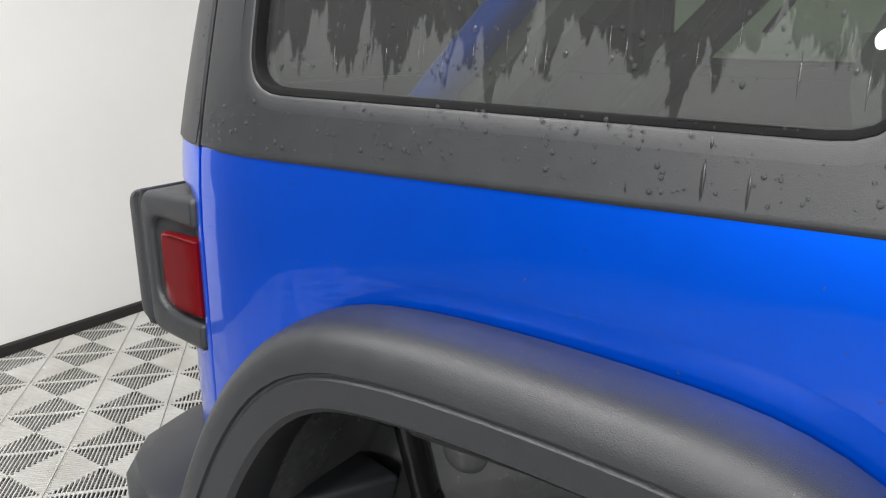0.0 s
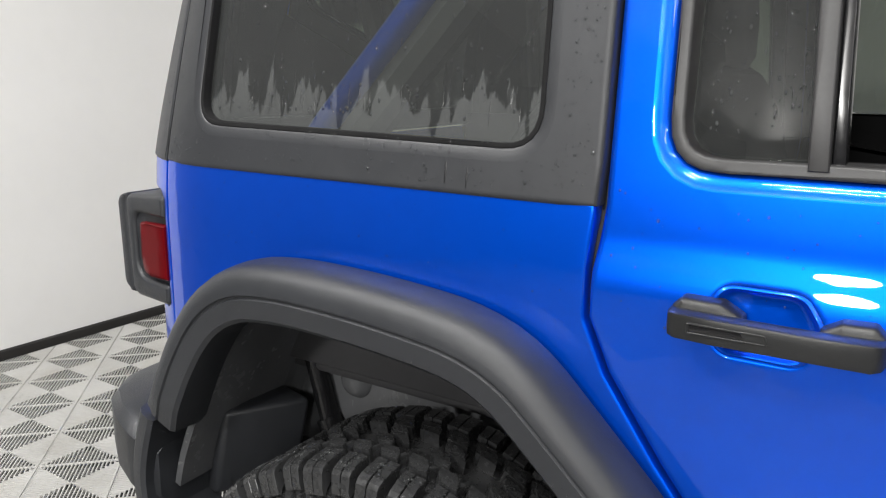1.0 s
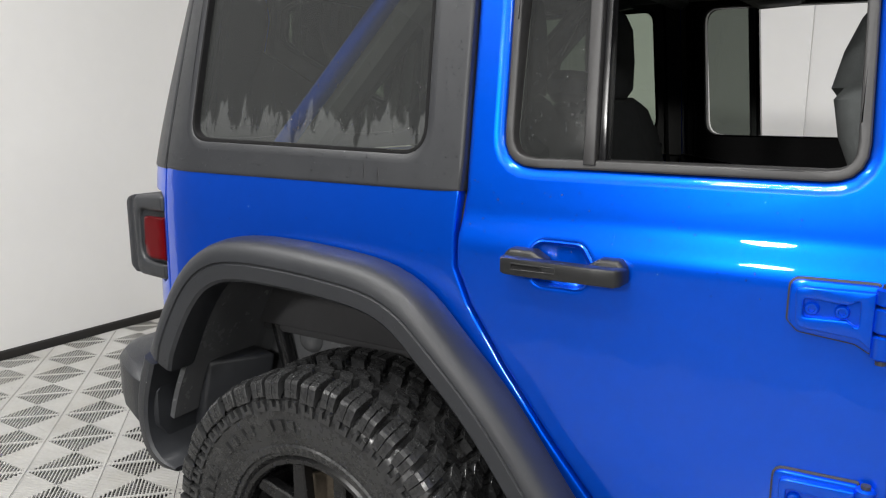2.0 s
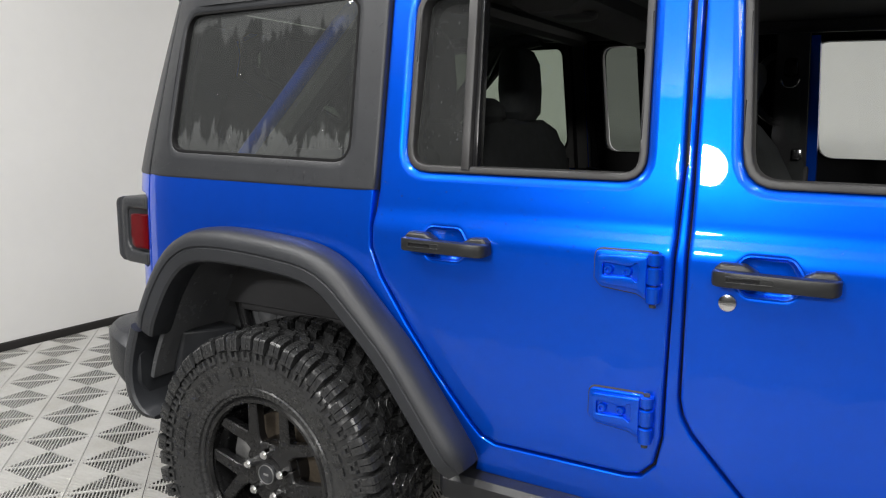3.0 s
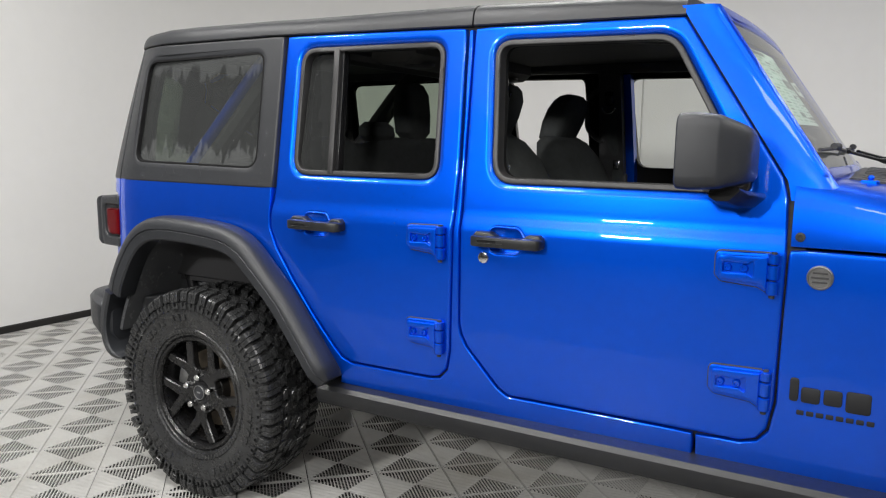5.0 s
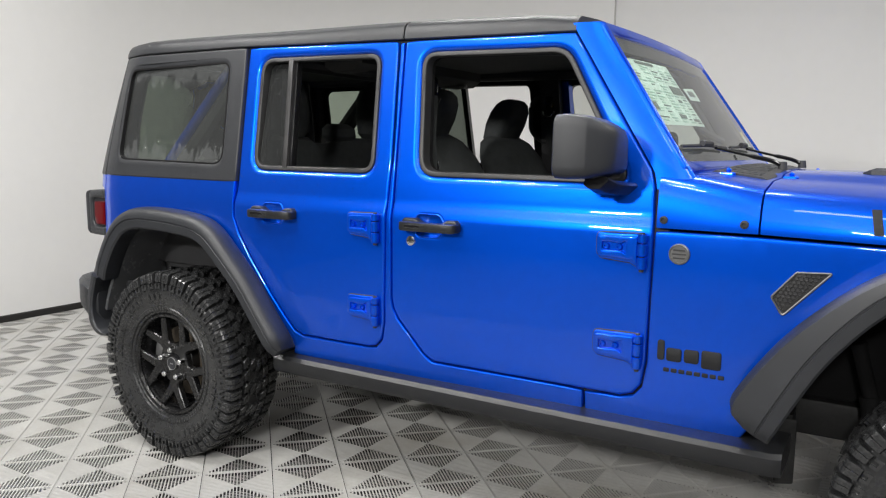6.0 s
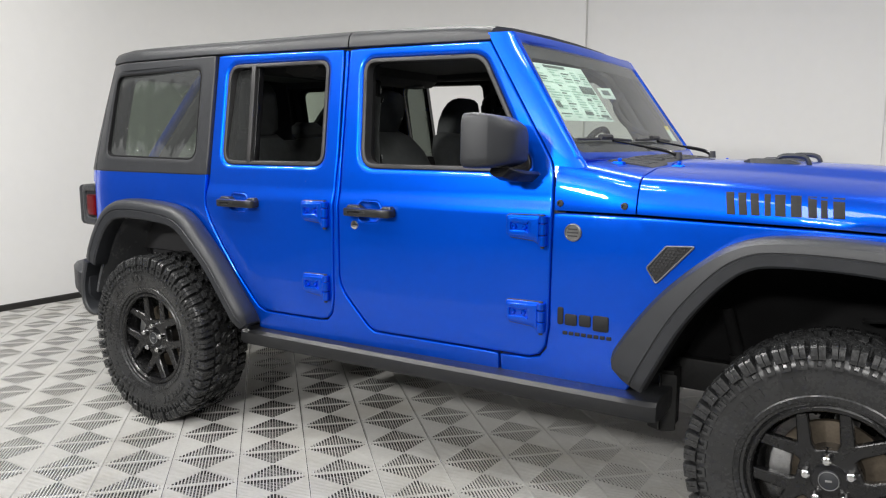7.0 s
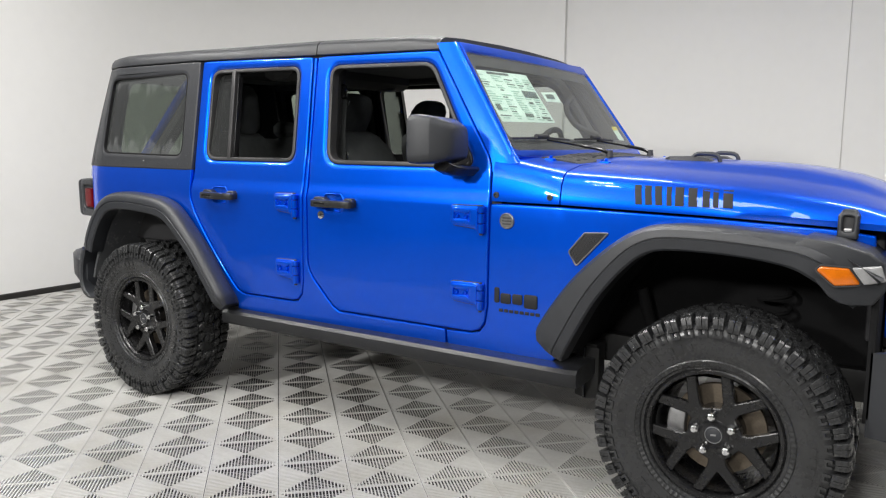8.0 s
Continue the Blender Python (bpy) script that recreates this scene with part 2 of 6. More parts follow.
def rounded(poly, radius, steps=5):
    """A polygon with its corners rounded; radius one number or one for each corner."""
    p = [np.array(q, float) for q in poly]
    out = []
    for i, b in enumerate(p):
        a, c = p[i - 1], p[(i + 1) % len(p)]
        r = radius[i] if isinstance(radius, (list, tuple)) else radius
        if r <= 0:
            out.append(b)
            continue
        u, v = (a - b) / np.linalg.norm(a - b), (c - b) / np.linalg.norm(c - b)
        half = math.acos(max(-1, min(1, float(u @ v)))) / 2
        d = min(r / math.tan(half), 0.49 * np.linalg.norm(a - b), 0.49 * np.linalg.norm(c - b))
        for t in np.linspace(0, 1, steps):
            out.append((1 - t) ** 2 * (b + u * d) + 2 * t * (1 - t) * b + t * t * (b + v * d))
    return out


def grown(poly, d):
    """A polygon moved outwards by d (inwards if negative)."""
    p = np.array(poly, float)
    area = 0.5 * np.sum(p[:, 0] * np.roll(p[:, 1], -1) - np.roll(p[:, 0], -1) * p[:, 1])
    sgn = 1 if area > 0 else -1
    e0, e1 = p - np.roll(p, 1, 0), np.roll(p, -1, 0) - p
    n0 = np.stack([e0[:, 1], -e0[:, 0]], 1) / np.maximum(np.linalg.norm(e0, axis=1)[:, None], 1e-9) * sgn
    n1 = np.stack([e1[:, 1], -e1[:, 0]], 1) / np.maximum(np.linalg.norm(e1, axis=1)[:, None], 1e-9) * sgn
    n = n0 + n1
    n /= np.maximum((n * n).sum(1)[:, None] / 2, 0.6)
    return [tuple(q) for q in p + n * d]


def inside(poly, x, y):
    """Whether a point lies in a polygon."""
    hit = False
    for i in range(len(poly)):
        a, b = poly[i - 1], poly[i]
        if (a[1] > y) != (b[1] > y) and x < (b[0] - a[0]) * (y - a[1]) / (b[1] - a[1]) + a[0]:
            hit = not hit
    return hit


def sheet(outline, holes, place, depth=0.02, roll=0.005, cell=0.08, plain=(), lines=(), band=0.0):
    """A bmesh: a plate with holes in the (u, v) plane, its edges rolled over, laid on a surface by place(u, v, d): d is the depth under the skin.
    The rims of the holes listed in plain stay flat and open; lines are further cuts at fixed v;
    band is the width of a flat strip beside the rims, which keeps the rolled edge's shading narrow."""
    bm = bmesh.new()
    edges = []
    loops = [list(outline)] + [list(h) for h in holes]
    if band:
        loops = [grown(outline, -roll - band)] + [list(h) if i in plain else grown(h, roll + band) for i, h in enumerate(holes)]
    for loop in loops:
        vs = [bm.verts.new((float(q[0]), float(q[1]), 0)) for q in loop]
        edges += [bm.edges.new((vs[i - 1], vs[i])) for i in range(len(vs))]
    bmesh.ops.triangle_fill(bm, use_beauty=True, use_dissolve=False, edges=edges)
    pts = np.array(loops[0], float)
    lo, hi = pts.min(0), pts.max(0)
    if cell:
        for axis in (0, 1):
            n = int((hi[axis] - lo[axis]) / cell)
            for i in range(1, n + 1):
                co = [0, 0, 0]
                no = [0, 0, 0]
                co[axis], no[axis] = lo[axis] + (hi[axis] - lo[axis]) * i / (n + 1), 1
                bmesh.ops.bisect_plane(bm, geom=bm.verts[:] + bm.edges[:] + bm.faces[:], dist=1e-6, plane_co=co, plane_no=no)
    for v in lines:
        bmesh.ops.bisect_plane(bm, geom=bm.verts[:] + bm.edges[:] + bm.faces[:], dist=1e-6, plane_co=(0, v, 0), plane_no=(0, 1, 0))
    # outward directions along the rims
    rim = [e for e in bm.edges if len(e.link_faces) == 1]
    open_holes = [grown(holes[i], 0.0012) for i in plain]
    rim = [e for e in rim if not any(inside(h, (e.verts[0].co.x + e.verts[1].co.x) / 2, (e.verts[0].co.y + e.verts[1].co.y) / 2) for h in open_holes)]
    out = {}
    for e in rim:
        f = e.link_faces[0]
        mid = (e.verts[0].co + e.verts[1].co) / 2
        n = Vector((e.verts[1].co.y - e.verts[0].co.y, e.verts[0].co.x - e.verts[1].co.x, 0)).normalized()
        if n.dot(f.calc_center_median() - mid) > 0:
            n = -n
        for v in e.verts:
            out.setdefault(v, []).append(n)
    flat = {v: (v.co.copy(), 0.0) for v in bm.verts}
    dirs = {v: sum(ns, Vector()).normalized() if len(ns) > 1 else ns[0] for v, ns in out.items()}
    for v in dirs:
        flat[v] = (v.co.copy() if band else v.co - dirs[v] * roll, 0.0)
    steps = [(roll * 0.3, roll * 0.1), (roll * 0.8, roll * 0.45), (roll, roll), (roll, max(depth, roll * 1.5))]
    if band:
        steps = [(band, 0.0)] + [(band + go, d) for go, d in steps]
    ring = {v: v for v in dirs}
    cur = rim
    made = dict(flat)
    for go, d in steps:
        r = bmesh.ops.extrude_edge_only(bm, edges=cur)
        nv = [g for g in r["geom"] if isinstance(g, bmesh.types.BMVert)]
        nvs = set(nv)
        ne = [g for g in r["geom"] if isinstance(g, bmesh.types.BMEdge) and g.verts[0] in nvs and g.verts[1] in nvs]
        kd = {}
        for v in ring.values():
            kd.setdefault((round(v.co.x, 6), round(v.co.y, 6)), v)
        back = {v: k for k, v in ring.items()}
        fresh = {}
        for v in nv:
            old = kd[(round(v.co.x, 6), round(v.co.y, 6))]
            src = back[old]
            base = flat[src][0]
            made[v] = (base + dirs[src] * go, d)
            fresh[src] = v
        ring, cur = fresh, ne
    for v, (co, d) in made.items():
        v.co = Vector(place(co.x, co.y, d))
    return bm


def loft(rings, closed_ring=True, cap=True):
    """A bmesh skin through rings of equally many points."""
    bm = bmesh.new()
    rows = [[bm.verts.new(tuple(float(c) for c in q)) for q in r] for r in rings]
    n = len(rows[0])
    for a, b in zip(rows, rows[1:]):
        for i in range(n if closed_ring else n - 1):
            j = (i + 1) % n
            try:
                bm.faces.new((a[i], a[j], b[j], b[i]))
            except ValueError:
                pass
    if cap and closed_ring:
        bm.faces.new(rows[0])
        bm.faces.new(rows[-1])
    return bm


def tube(points, radius, sides=10, closed=False, flat=1.0):
    """A bmesh rod along points; radius one number or one a point."""
    p = [Vector(q) for q in points]
    rings = []
    up = Vector((0, 0, 1))
    for i, q in enumerate(p):
        a = p[i - 1] if (i or closed) else p[0]
        b = p[(i + 1) % len(p)] if (i + 1 < len(p) or closed) else p[-1]
        t = (b - a).normalized()
        if abs(t.dot(up)) > 0.98:
            up = Vector((0, 1, 0)) if abs(t.z) > 0.9 else Vector((0, 0, 1))
        s = t.cross(up).normalized()
        w = s.cross(t)
        r = radius[i] if isinstance(radius, (list, tuple)) else radius
        rings.append([q + s * r * math.cos(k * math.tau / sides) + w * r * flat * math.sin(k * math.tau / sides) for k in range(sides)])
    if closed:
        rings.append(rings[0])
        bm = loft(rings, cap=False)
        bmesh.ops.remove_doubles(bm, verts=bm.verts, dist=1e-6)
        return bm
    return loft(rings)


def box(x0, x1, y0, y1, z0, z1, bevel=0.004, segs=2):
    bm = bmesh.new()
    bmesh.ops.create_cube(bm, size=1)
    for v in bm.verts:
        v.co = Vector(((x0 + x1) / 2 + v.co.x * (x1 - x0), (y0 + y1) / 2 + v.co.y * (y1 - y0), (z0 + z1) / 2 + v.co.z * (z1 - z0)))
    if bevel:
        bmesh.ops.bevel(bm, geom=bm.edges[:], offset=bevel, segments=segs, affect="EDGES", profile=0.5)
    return bm


def prism(poly, d0, d1, axis="y", bevel=0.0, segs=2):
    """A polygon pushed out between two depths along an axis. For 'y' the polygon is (x, z), for 'z' (x, y), for 'x' (y, z)."""
    bm = bmesh.new()
    put = {"y": lambda u, v, d: (u, d, v), "z": lambda u, v, d: (u, v, d), "x": lambda u, v, d: (d, u, v)}[axis]
    a = [bm.verts.new(put(float(q[0]), float(q[1]), d0)) for q in poly]
    b = [bm.verts.new(put(float(q[0]), float(q[1]), d1)) for q in poly]
    bm.faces.new(a)
    bm.faces.new(b[::-1])
    for i in range(len(a)):
        bm.faces.new((a[i - 1], a[i], b[i], b[i - 1]))
    bmesh.ops.recalc_face_normals(bm, faces=bm.faces)
    if bevel:
        es = [e for e in bm.edges if len(e.link_faces) == 2 and e.calc_face_angle(0) > 0.6]
        bmesh.ops.bevel(bm, geom=es, offset=bevel, segments=segs, affect="EDGES", profile=0.5)
    return bm


def lathe(profile, centre, segs=48, axis="y"):
    """A bmesh turned round the y axis through centre; profile: (y, radius)."""
    rings = []
    for k in range(segs):
        a = k * math.tau / segs
        rings.append([(centre[0] + r * math.cos(a), centre[1] + y, centre[2] + r * math.sin(a)) for y, r in profile])
    rings.append(rings[0])
    bm = loft(rings, closed_ring=False)
    bmesh.ops.remove_doubles(bm, verts=bm.verts, dist=1e-6)
    return bm


def join(bm, other):
    """Add another bmesh to bm."""
    me = bpy.data.meshes.new("tmp")
    other.to_mesh(me)
    other.free()
    bm.from_mesh(me)
    bpy.data.meshes.remove(me)
    return bm


def thing(name, label, category, x=0, y=0, z=0, group="", kind=""):
    ob = new(name)
    ob.empty_display_size = 0.1
    ob.location = (x, y, z)
    return tagged(ob, label, category, group, kind)

# ---------------------------------------------------------------- the room
REAR_X, FAR_Y, FRONT_X, NEAR_Y = -3.13, 3.75, 8.0, -7.6


def wall_strip(name, line, thick, label, z0=0.0, z1=CEILING, mat=None):
    """A wall along a ground line, with thickness to its left."""
    p = np.array(line, float)
    d = np.gradient(p, axis=0)
    n = np.stack([-d[:, 1], d[:, 0]], 1)
    n /= np.linalg.norm(n, axis=1)[:, None]
    rings = [[(*a, z0), (*a, z1), (*b, z1), (*b, z0)] for a, b in zip(p, p + n * thick)]
    ob = part(name, loft(rings), mat or WALL)
    return tagged(ob, label, "wall", kind="structure")


R = 2.6
arc = [(REAR_X + R - R * math.cos(a), FAR_Y - R + R * math.sin(a)) for a in np.linspace(0, math.pi / 2, 28)]
cove = [(REAR_X, y) for y in np.linspace(-1.2, FAR_Y - R - 0.3, 6)] + arc + [(-0.3, FAR_Y), (0.34, FAR_Y)]
wall_strip("wall_west", cove, 0.12, "white painted studio wall sweeping round a curved corner")
wall_strip("wall_west_end", [(REAR_X - 0.005, NEAR_Y - 0.1), (REAR_X - 0.005, -4), (REAR_X - 0.005, -1.2005)], 0.12, "unseen dark grey wall added beside the studio", mat=DIM_WALL)
wall_strip("wall_north", [(0.34, FAR_Y + 0.05), (1.6, FAR_Y + 0.05), (2.845, FAR_Y + 0.05)], 0.12, "smooth white studio wall panel")
wall_strip("wall_north_end", [(2.8455, FAR_Y + 0.066), (5.0, FAR_Y + 0.066), (FRONT_X + 0.1, FAR_Y + 0.066)], 0.12, "smooth white studio wall panel")
wall_strip("wall_east", [(FRONT_X, FAR_Y + 0.2), (FRONT_X, 0), (FRONT_X, NEAR_Y - 0.1)], 0.12, "unseen dark grey wall added beside the studio", mat=DIM_WALL)
wall_strip("wall_south", [(FRONT_X + 0.1, NEAR_Y), (2, NEAR_Y), (REAR_X - 0.1, NEAR_Y)], 0.12, "unseen dark grey wall added behind the studio", mat=DIM_WALL)
tagged(part("ceiling", box(REAR_X - 0.2, FRONT_X + 0.2, NEAR_Y - 0.2, FAR_Y + 0.2, CEILING, CEILING + 0.1, 0), CEIL),
       "plain white painted ceiling", "ceiling", kind="structure")

# black skirting along the walls
rings = []
p = np.array(cove, float)
d = np.gradient(p, axis=0)
n = np.stack([d[:, 1], -d[:, 0]], 1)
n /= np.linalg.norm(n, axis=1)[:, None]
for a, b in zip(p, n):
    q = a + b * 0.016
    rings.append([(*a, 0), (*a, 0.050), (*(a + b * 0.009), 0.050), (*q, 0.043), (*(a + b * 0.02), 0.012), (*(a + b * 0.02), 0)])
tagged(part("baseboard", loft(rings), BASEBOARD), "black rubber skirting along the foot of the wall", "baseboard", kind="structure")
tagged(part("baseboard_north", box(0.36, FRONT_X, FAR_Y + 0.03, FAR_Y + 0.05, 0, 0.050, 0.003), BASEBOARD),
       "black rubber skirting along the foot of the wall", "baseboard", kind="structure")

def lamp_frame(sx, sy, tilt):
    """A shallow frame round a lamp's opening: a long box, or an oval dish for the floods."""
    def edge(g):
        if tilt:
            return [((sx / 2 + g) * math.cos(a), (sy / 2 + g) * math.sin(a)) for a in np.linspace(0, math.tau, 32, endpoint=False)]
        return [(-sx / 2 - g, -sy / 2 - g), (sx / 2 + g, -sy / 2 - g), (sx / 2 + g, sy / 2 + g), (-sx / 2 - g, sy / 2 + g)]

    return sheet(edge(0.04), [edge(0.002)], lambda u, v, d: (u, v, d - 0.01), 0.09, 0.004, 0)


# housings for all lamps, the added fill lamps too
for lx, ly, sx, sy, watts, tilt in LAMPS:
    if tilt:
        lamp = thing("flood_light", "round white flood light out of view under the ceiling", "flood light", lx, ly, CEILING, group="flood lights")
        part("frame", lamp_frame(sx, sy, tilt), CEIL, lamp).matrix_basis = pose(0, 0, -0.56, tilt)
        part("hanger", tube([(0, -0.06, 0.0), (0, -0.06, -0.53)], 0.015, 10), CEIL, lamp)
    else:
        lamp = thing("ceiling_light", "long white flush ceiling light panel, out of view", "ceiling light", lx, ly, CEILING, group="ceiling lights")
        part("frame", lamp_frame(sx, sy, tilt), CEIL, lamp).matrix_basis = pose(0, 0, -0.08)

# ---------------------------------------------------------------- the vehicle: body
car = thing("off_road_vehicle", "bright blue four-door off-road vehicle with black hardtop, washed wet", "car", 0, 0.055, 0.012)


def ease(t):
    t = min(max(t, 0.0), 1.0)
    return t * t * (3 - 2 * t)


def corner_in(x, start=-0.46, radius=0.46):
    """How far the rounded rear corner lies inside the straight side."""
    u = min(radius, max(0.0, start - x))
    return radius - math.sqrt(radius * radius - u * u)


def half_width(x, z):
    """Half the body's width: sides nearly straight, a little drawn in towards the front, leaning in above the belt line."""
    w = 0.831 - 0.030 * ease((x - 0.6) / 1.6)
    if x > 2.3:
        w -= 0.075 * (x - 2.3) ** 1.3
    w -= corner_in(x)
    if z > 1.26:
        w -= 0.175 * (z - 1.17)
    elif z > 1.08:
        w -= 0.175 * (z - 1.08) ** 2 / 0.36
    if x > (0.2765 + 0.1 * (z - 1.125) if z < 1.209 else 0.2848 - 0.0356 * (z - 1.209)):
        w -= 0.013 * ease((z - 1.100) / 0.075)
    if z < 0.78:
        w -= 0.30 * (0.78 - z) ** 2
    return w


def across(sgn, y, x=1.2):
    return sgn * y


def on_side(sgn, lift=0.0):
    return lambda u, v, d: (u, across(sgn, half_width(u, v) + lift - d, u), v)


REAR_ARCH = [(-0.60, 0.565), (-0.578, 0.635), (-0.533, 0.735), (-0.465, 0.868), (-0.395, 0.960), (-0.318, 1.009), (-0.225, 1.025), (-0.10, 1.025), (0.036, 1.016),
             (0.131, 1.002), (0.198, 0.974), (0.262, 0.922), (0.386, 0.803), (0.495, 0.665), (0.570, 0.566), (0.594, 0.534)]
FRONT_ARCH = [(2.400, 0.570), (2.455, 0.68), (2.52, 0.80), (2.587, 0.894), (2.66, 0.975), (2.724, 1.022), (2.80, 1.045), (2.95, 1.049), (3.10, 1.041), (3.22, 1.028),
              (3.29, 1.002), (3.36, 0.958), (3.42, 0.915)]
R_ARCH, F_ARCH = smoothed(REAR_ARCH, 64), smoothed(FRONT_ARCH, 64)

BODY = [(-0.618, 1.214), (0.281, 1.214), (0.273, 1.125), (0.273, 1.058), (0.306, 0.983), (0.384, 0.871), (0.480, 0.750), (0.577, 0.635), (0.606, 0.606),
        (0.648, 0.590), (0.977, 0.590), (1.014, 0.597), (1.046, 0.631), (1.0595, 0.70), (1.0635, 1.10), (1.0665, 1.30), (1.0435, 1.750), (1.0635, 1.750), (1.0815, 1.235),
        (1.0855, 0.80), (1.094, 0.762), (1.115, 0.722), (1.228, 0.595), (1.262, 0.573), (1.842, 0.569), (1.842, 0.495), (0.585, 0.505)] + \
       [tuple(q) for q in R_ARCH[-1:4:-4]] + [(-0.618, 0.575)]
FENDER = [(1.848, 0.568), (1.968, 0.568), (2.013, 0.581), (2.042, 0.616), (2.0565, 0.70), (2.0615, 1.10), (2.0615, 1.118), (2.36, 1.117), (2.9, 1.104), (3.30, 1.087),
          (3.42, 1.075)] + [tuple(q) for q in F_ARCH[::-4]] + [(2.34, 0.500), (1.848, 0.497)]
REAR_DOOR = [(0.273, 1.770), (0.2885, 1.209), (0.280, 1.125), (0.280, 1.060), (0.313, 0.987), (0.391, 0.875), (0.487, 0.754), (0.584, 0.640), (0.612, 0.612), (0.65, 0.597),
             (0.976, 0.597), (1.010, 0.604), (1.040, 0.635), (1.053, 0.70), (1.057, 1.10), (1.060, 1.30), (1.037, 1.755)]
FRONT_DOOR = [(1.070, 1.754), (1.088, 1.235), (1.092, 0.80), (1.100, 0.765), (1.121, 0.726), (1.233, 0.600), (1.265, 0.580), (1.97, 0.575), (2.010, 0.588), (2.036, 0.621),
              (2.050, 0.70), (2.055, 1.10), (2.047, 1.25), (2.030, 1.306), (1.735, 1.748)]
REAR_WINDOW = rounded([(0.353, 1.716), (0.954, 1.709), (0.974, 1.269), (0.369, 1.268)], [0.06, 0.05, 0.05, 0.06], 6)
FRONT_WINDOW = rounded([(1.152, 1.704), (1.708, 1.696), (1.96, 1.264), (1.188, 1.266)], [0.05, 0.09, 0.03, 0.07], 6)


def hinge(parent, sgn, x0, x1, z0, z1):
    """A body-coloured door hinge: ribbed leaf, knuckle and two screws."""
    zc = (z0 + z1) / 2
    leaf = rounded([(x0, zc + 0.040), (x1 - 0.03, zc + 0.042), (x1 - 0.03, zc - 0.064), (x1 - 0.055, zc - 0.050), (x0 + 0.016, zc - 0.042), (x0, zc - 0.026)], [0.016, 0.003, 0.004, 0.012, 0.012, 0.010], 5)
    # dark sheet just wider than the leaf, drawn as the shadow round it
    part("hinge_shadow", sheet(grown(leaf, 0.0035), [], on_side(sgn, 0.004), 0.006, 0.001, 0), TRIM, parent)
    h = part("hinge", sheet(leaf, [], on_side(sgn, 0.012), 0.016, 0.003, 0.03), BLUE, parent)
    hollow = rounded([(x0 + 0.022, zc + 0.014), (x0 + 0.084, zc + 0.010), (x0 + 0.100, zc + 0.022), (x0 + 0.100, zc - 0.026), (x0 + 0.084, zc - 0.014), (x0 + 0.022, zc - 0.016)], 0.005, 4)
    raised = rounded([(x0 + 0.009, zc + 0.031), (x1 - 0.032, zc + 0.034), (x1 - 0.032, zc - 0.055), (x1 - 0.050, zc - 0.040), (x0 + 0.014, zc - 0.033)], [0.012, 0.003, 0.003, 0.010, 0.012], 5)
    part("hinge_rib", sheet(raised, [hollow], on_side(sgn, 0.0215), 0.012, 0.0025, 0.03), BLUE, h)
    y = across(sgn, half_width(x1, zc) + 0.014, x1)
    for lo, hi in ((-0.068, -0.030), (-0.027, 0.012), (0.015, 0.042)):
        part("knuckle", lathe([(lo, 0.0001), (lo, 0.0115), (lo + 0.003, 0.0155), (hi - 0.003, 0.0155), (hi, 0.0115), (hi, 0.0001)], (0, 0, 0), 14), BLUE, h).matrix_basis = pose(x1 - 0.018, y, zc, 90, 0, 0)
    part("hinge_pin", tube([(x1 - 0.018, y, zc - 0.076), (x1 - 0.018, y, zc + 0.047)], 0.0075, 10), TRIM, h)
    for x in (x0 + 0.034, x0 + 0.076):
        yy = across(sgn, half_width(x, zc) + 0.013, x)
        part("screw", lathe([(sgn * 0.0035, 0.0001), (sgn * 0.0035, 0.0045), (sgn * 0.0085, 0.0055), (sgn * 0.0085, 0.0085), (sgn * 0.004, 0.0108), (-sgn * 0.002, 0.0112)],
                            (x, yy, zc - 0.002), 16), BLUE, h)


def door_handle(parent, sgn, x0, x1, z):
    """A black grab handle over a pressed scoop: a straight bar carried by two mounting pads."""
    st = []
    zb = z - 0.009
    for t, out, r in ((0, 0.016, 0.013), (0.02, 0.030, 0.0165), (0.06, 0.036, 0.0180), (0.25, 0.040, 0.0180), (0.75, 0.041, 0.0175), (0.94, 0.038, 0.0180), (0.98, 0.031, 0.0165), (1, 0.018, 0.013)):
        x = x0 + (x1 - x0) * t
        y = half_width(x, zb) + out
        sq = rounded([(y + 0.012, zb + r * 0.8), (y + 0.012, zb - r), (y - 0.014, zb - r), (y - 0.014, zb + r)], [0.005, 0.006, 0.004, 0.008], 3)
        st.append([(x, across(sgn, q[0], x), q[1]) for q in sq])
    h = part("handle", loft(st), HANDLE, parent, "black grab handle")
    for pad in ([(x0 + 0.003, z - 0.022), (x0 + 0.003, z + 0.008), (x0 + 0.014, z + 0.019), (x0 + 0.060, z + 0.018), (x0 + 0.086, z + 0.004), (x0 + 0.088, z - 0.022)],
                [(x1 - 0.072, z - 0.022), (x1 - 0.070, z + 0.004), (x1 - 0.048, z + 0.017), (x1 - 0.014, z + 0.018), (x1 - 0.003, z + 0.006), (x1 - 0.003, z - 0.022)]):
        part("handle_pad", sheet(rounded(pad, 0.008, 4), [], on_side(sgn, 0.026), 0.03, 0.007, 0), HANDLE, h)
    grip = rounded([(x0 + 0.030, z - 0.002), (x0 + 0.118, z - 0.002), (x0 + 0.122, z - 0.015), (x0 + 0.030, z - 0.016)], 0.003, 3)
    part("grip_inlay", sheet(grip, [grown(grip, -0.0025)], on_side(sgn, 0.0535), 0.008, 0.0008, 0), HANDLE, h)
    part("lock_slot", sheet(grown(grip, -0.002), [], on_side(sgn, 0.0523), 0.006, 0.0005, 0), GLOSS_BLACK, h)


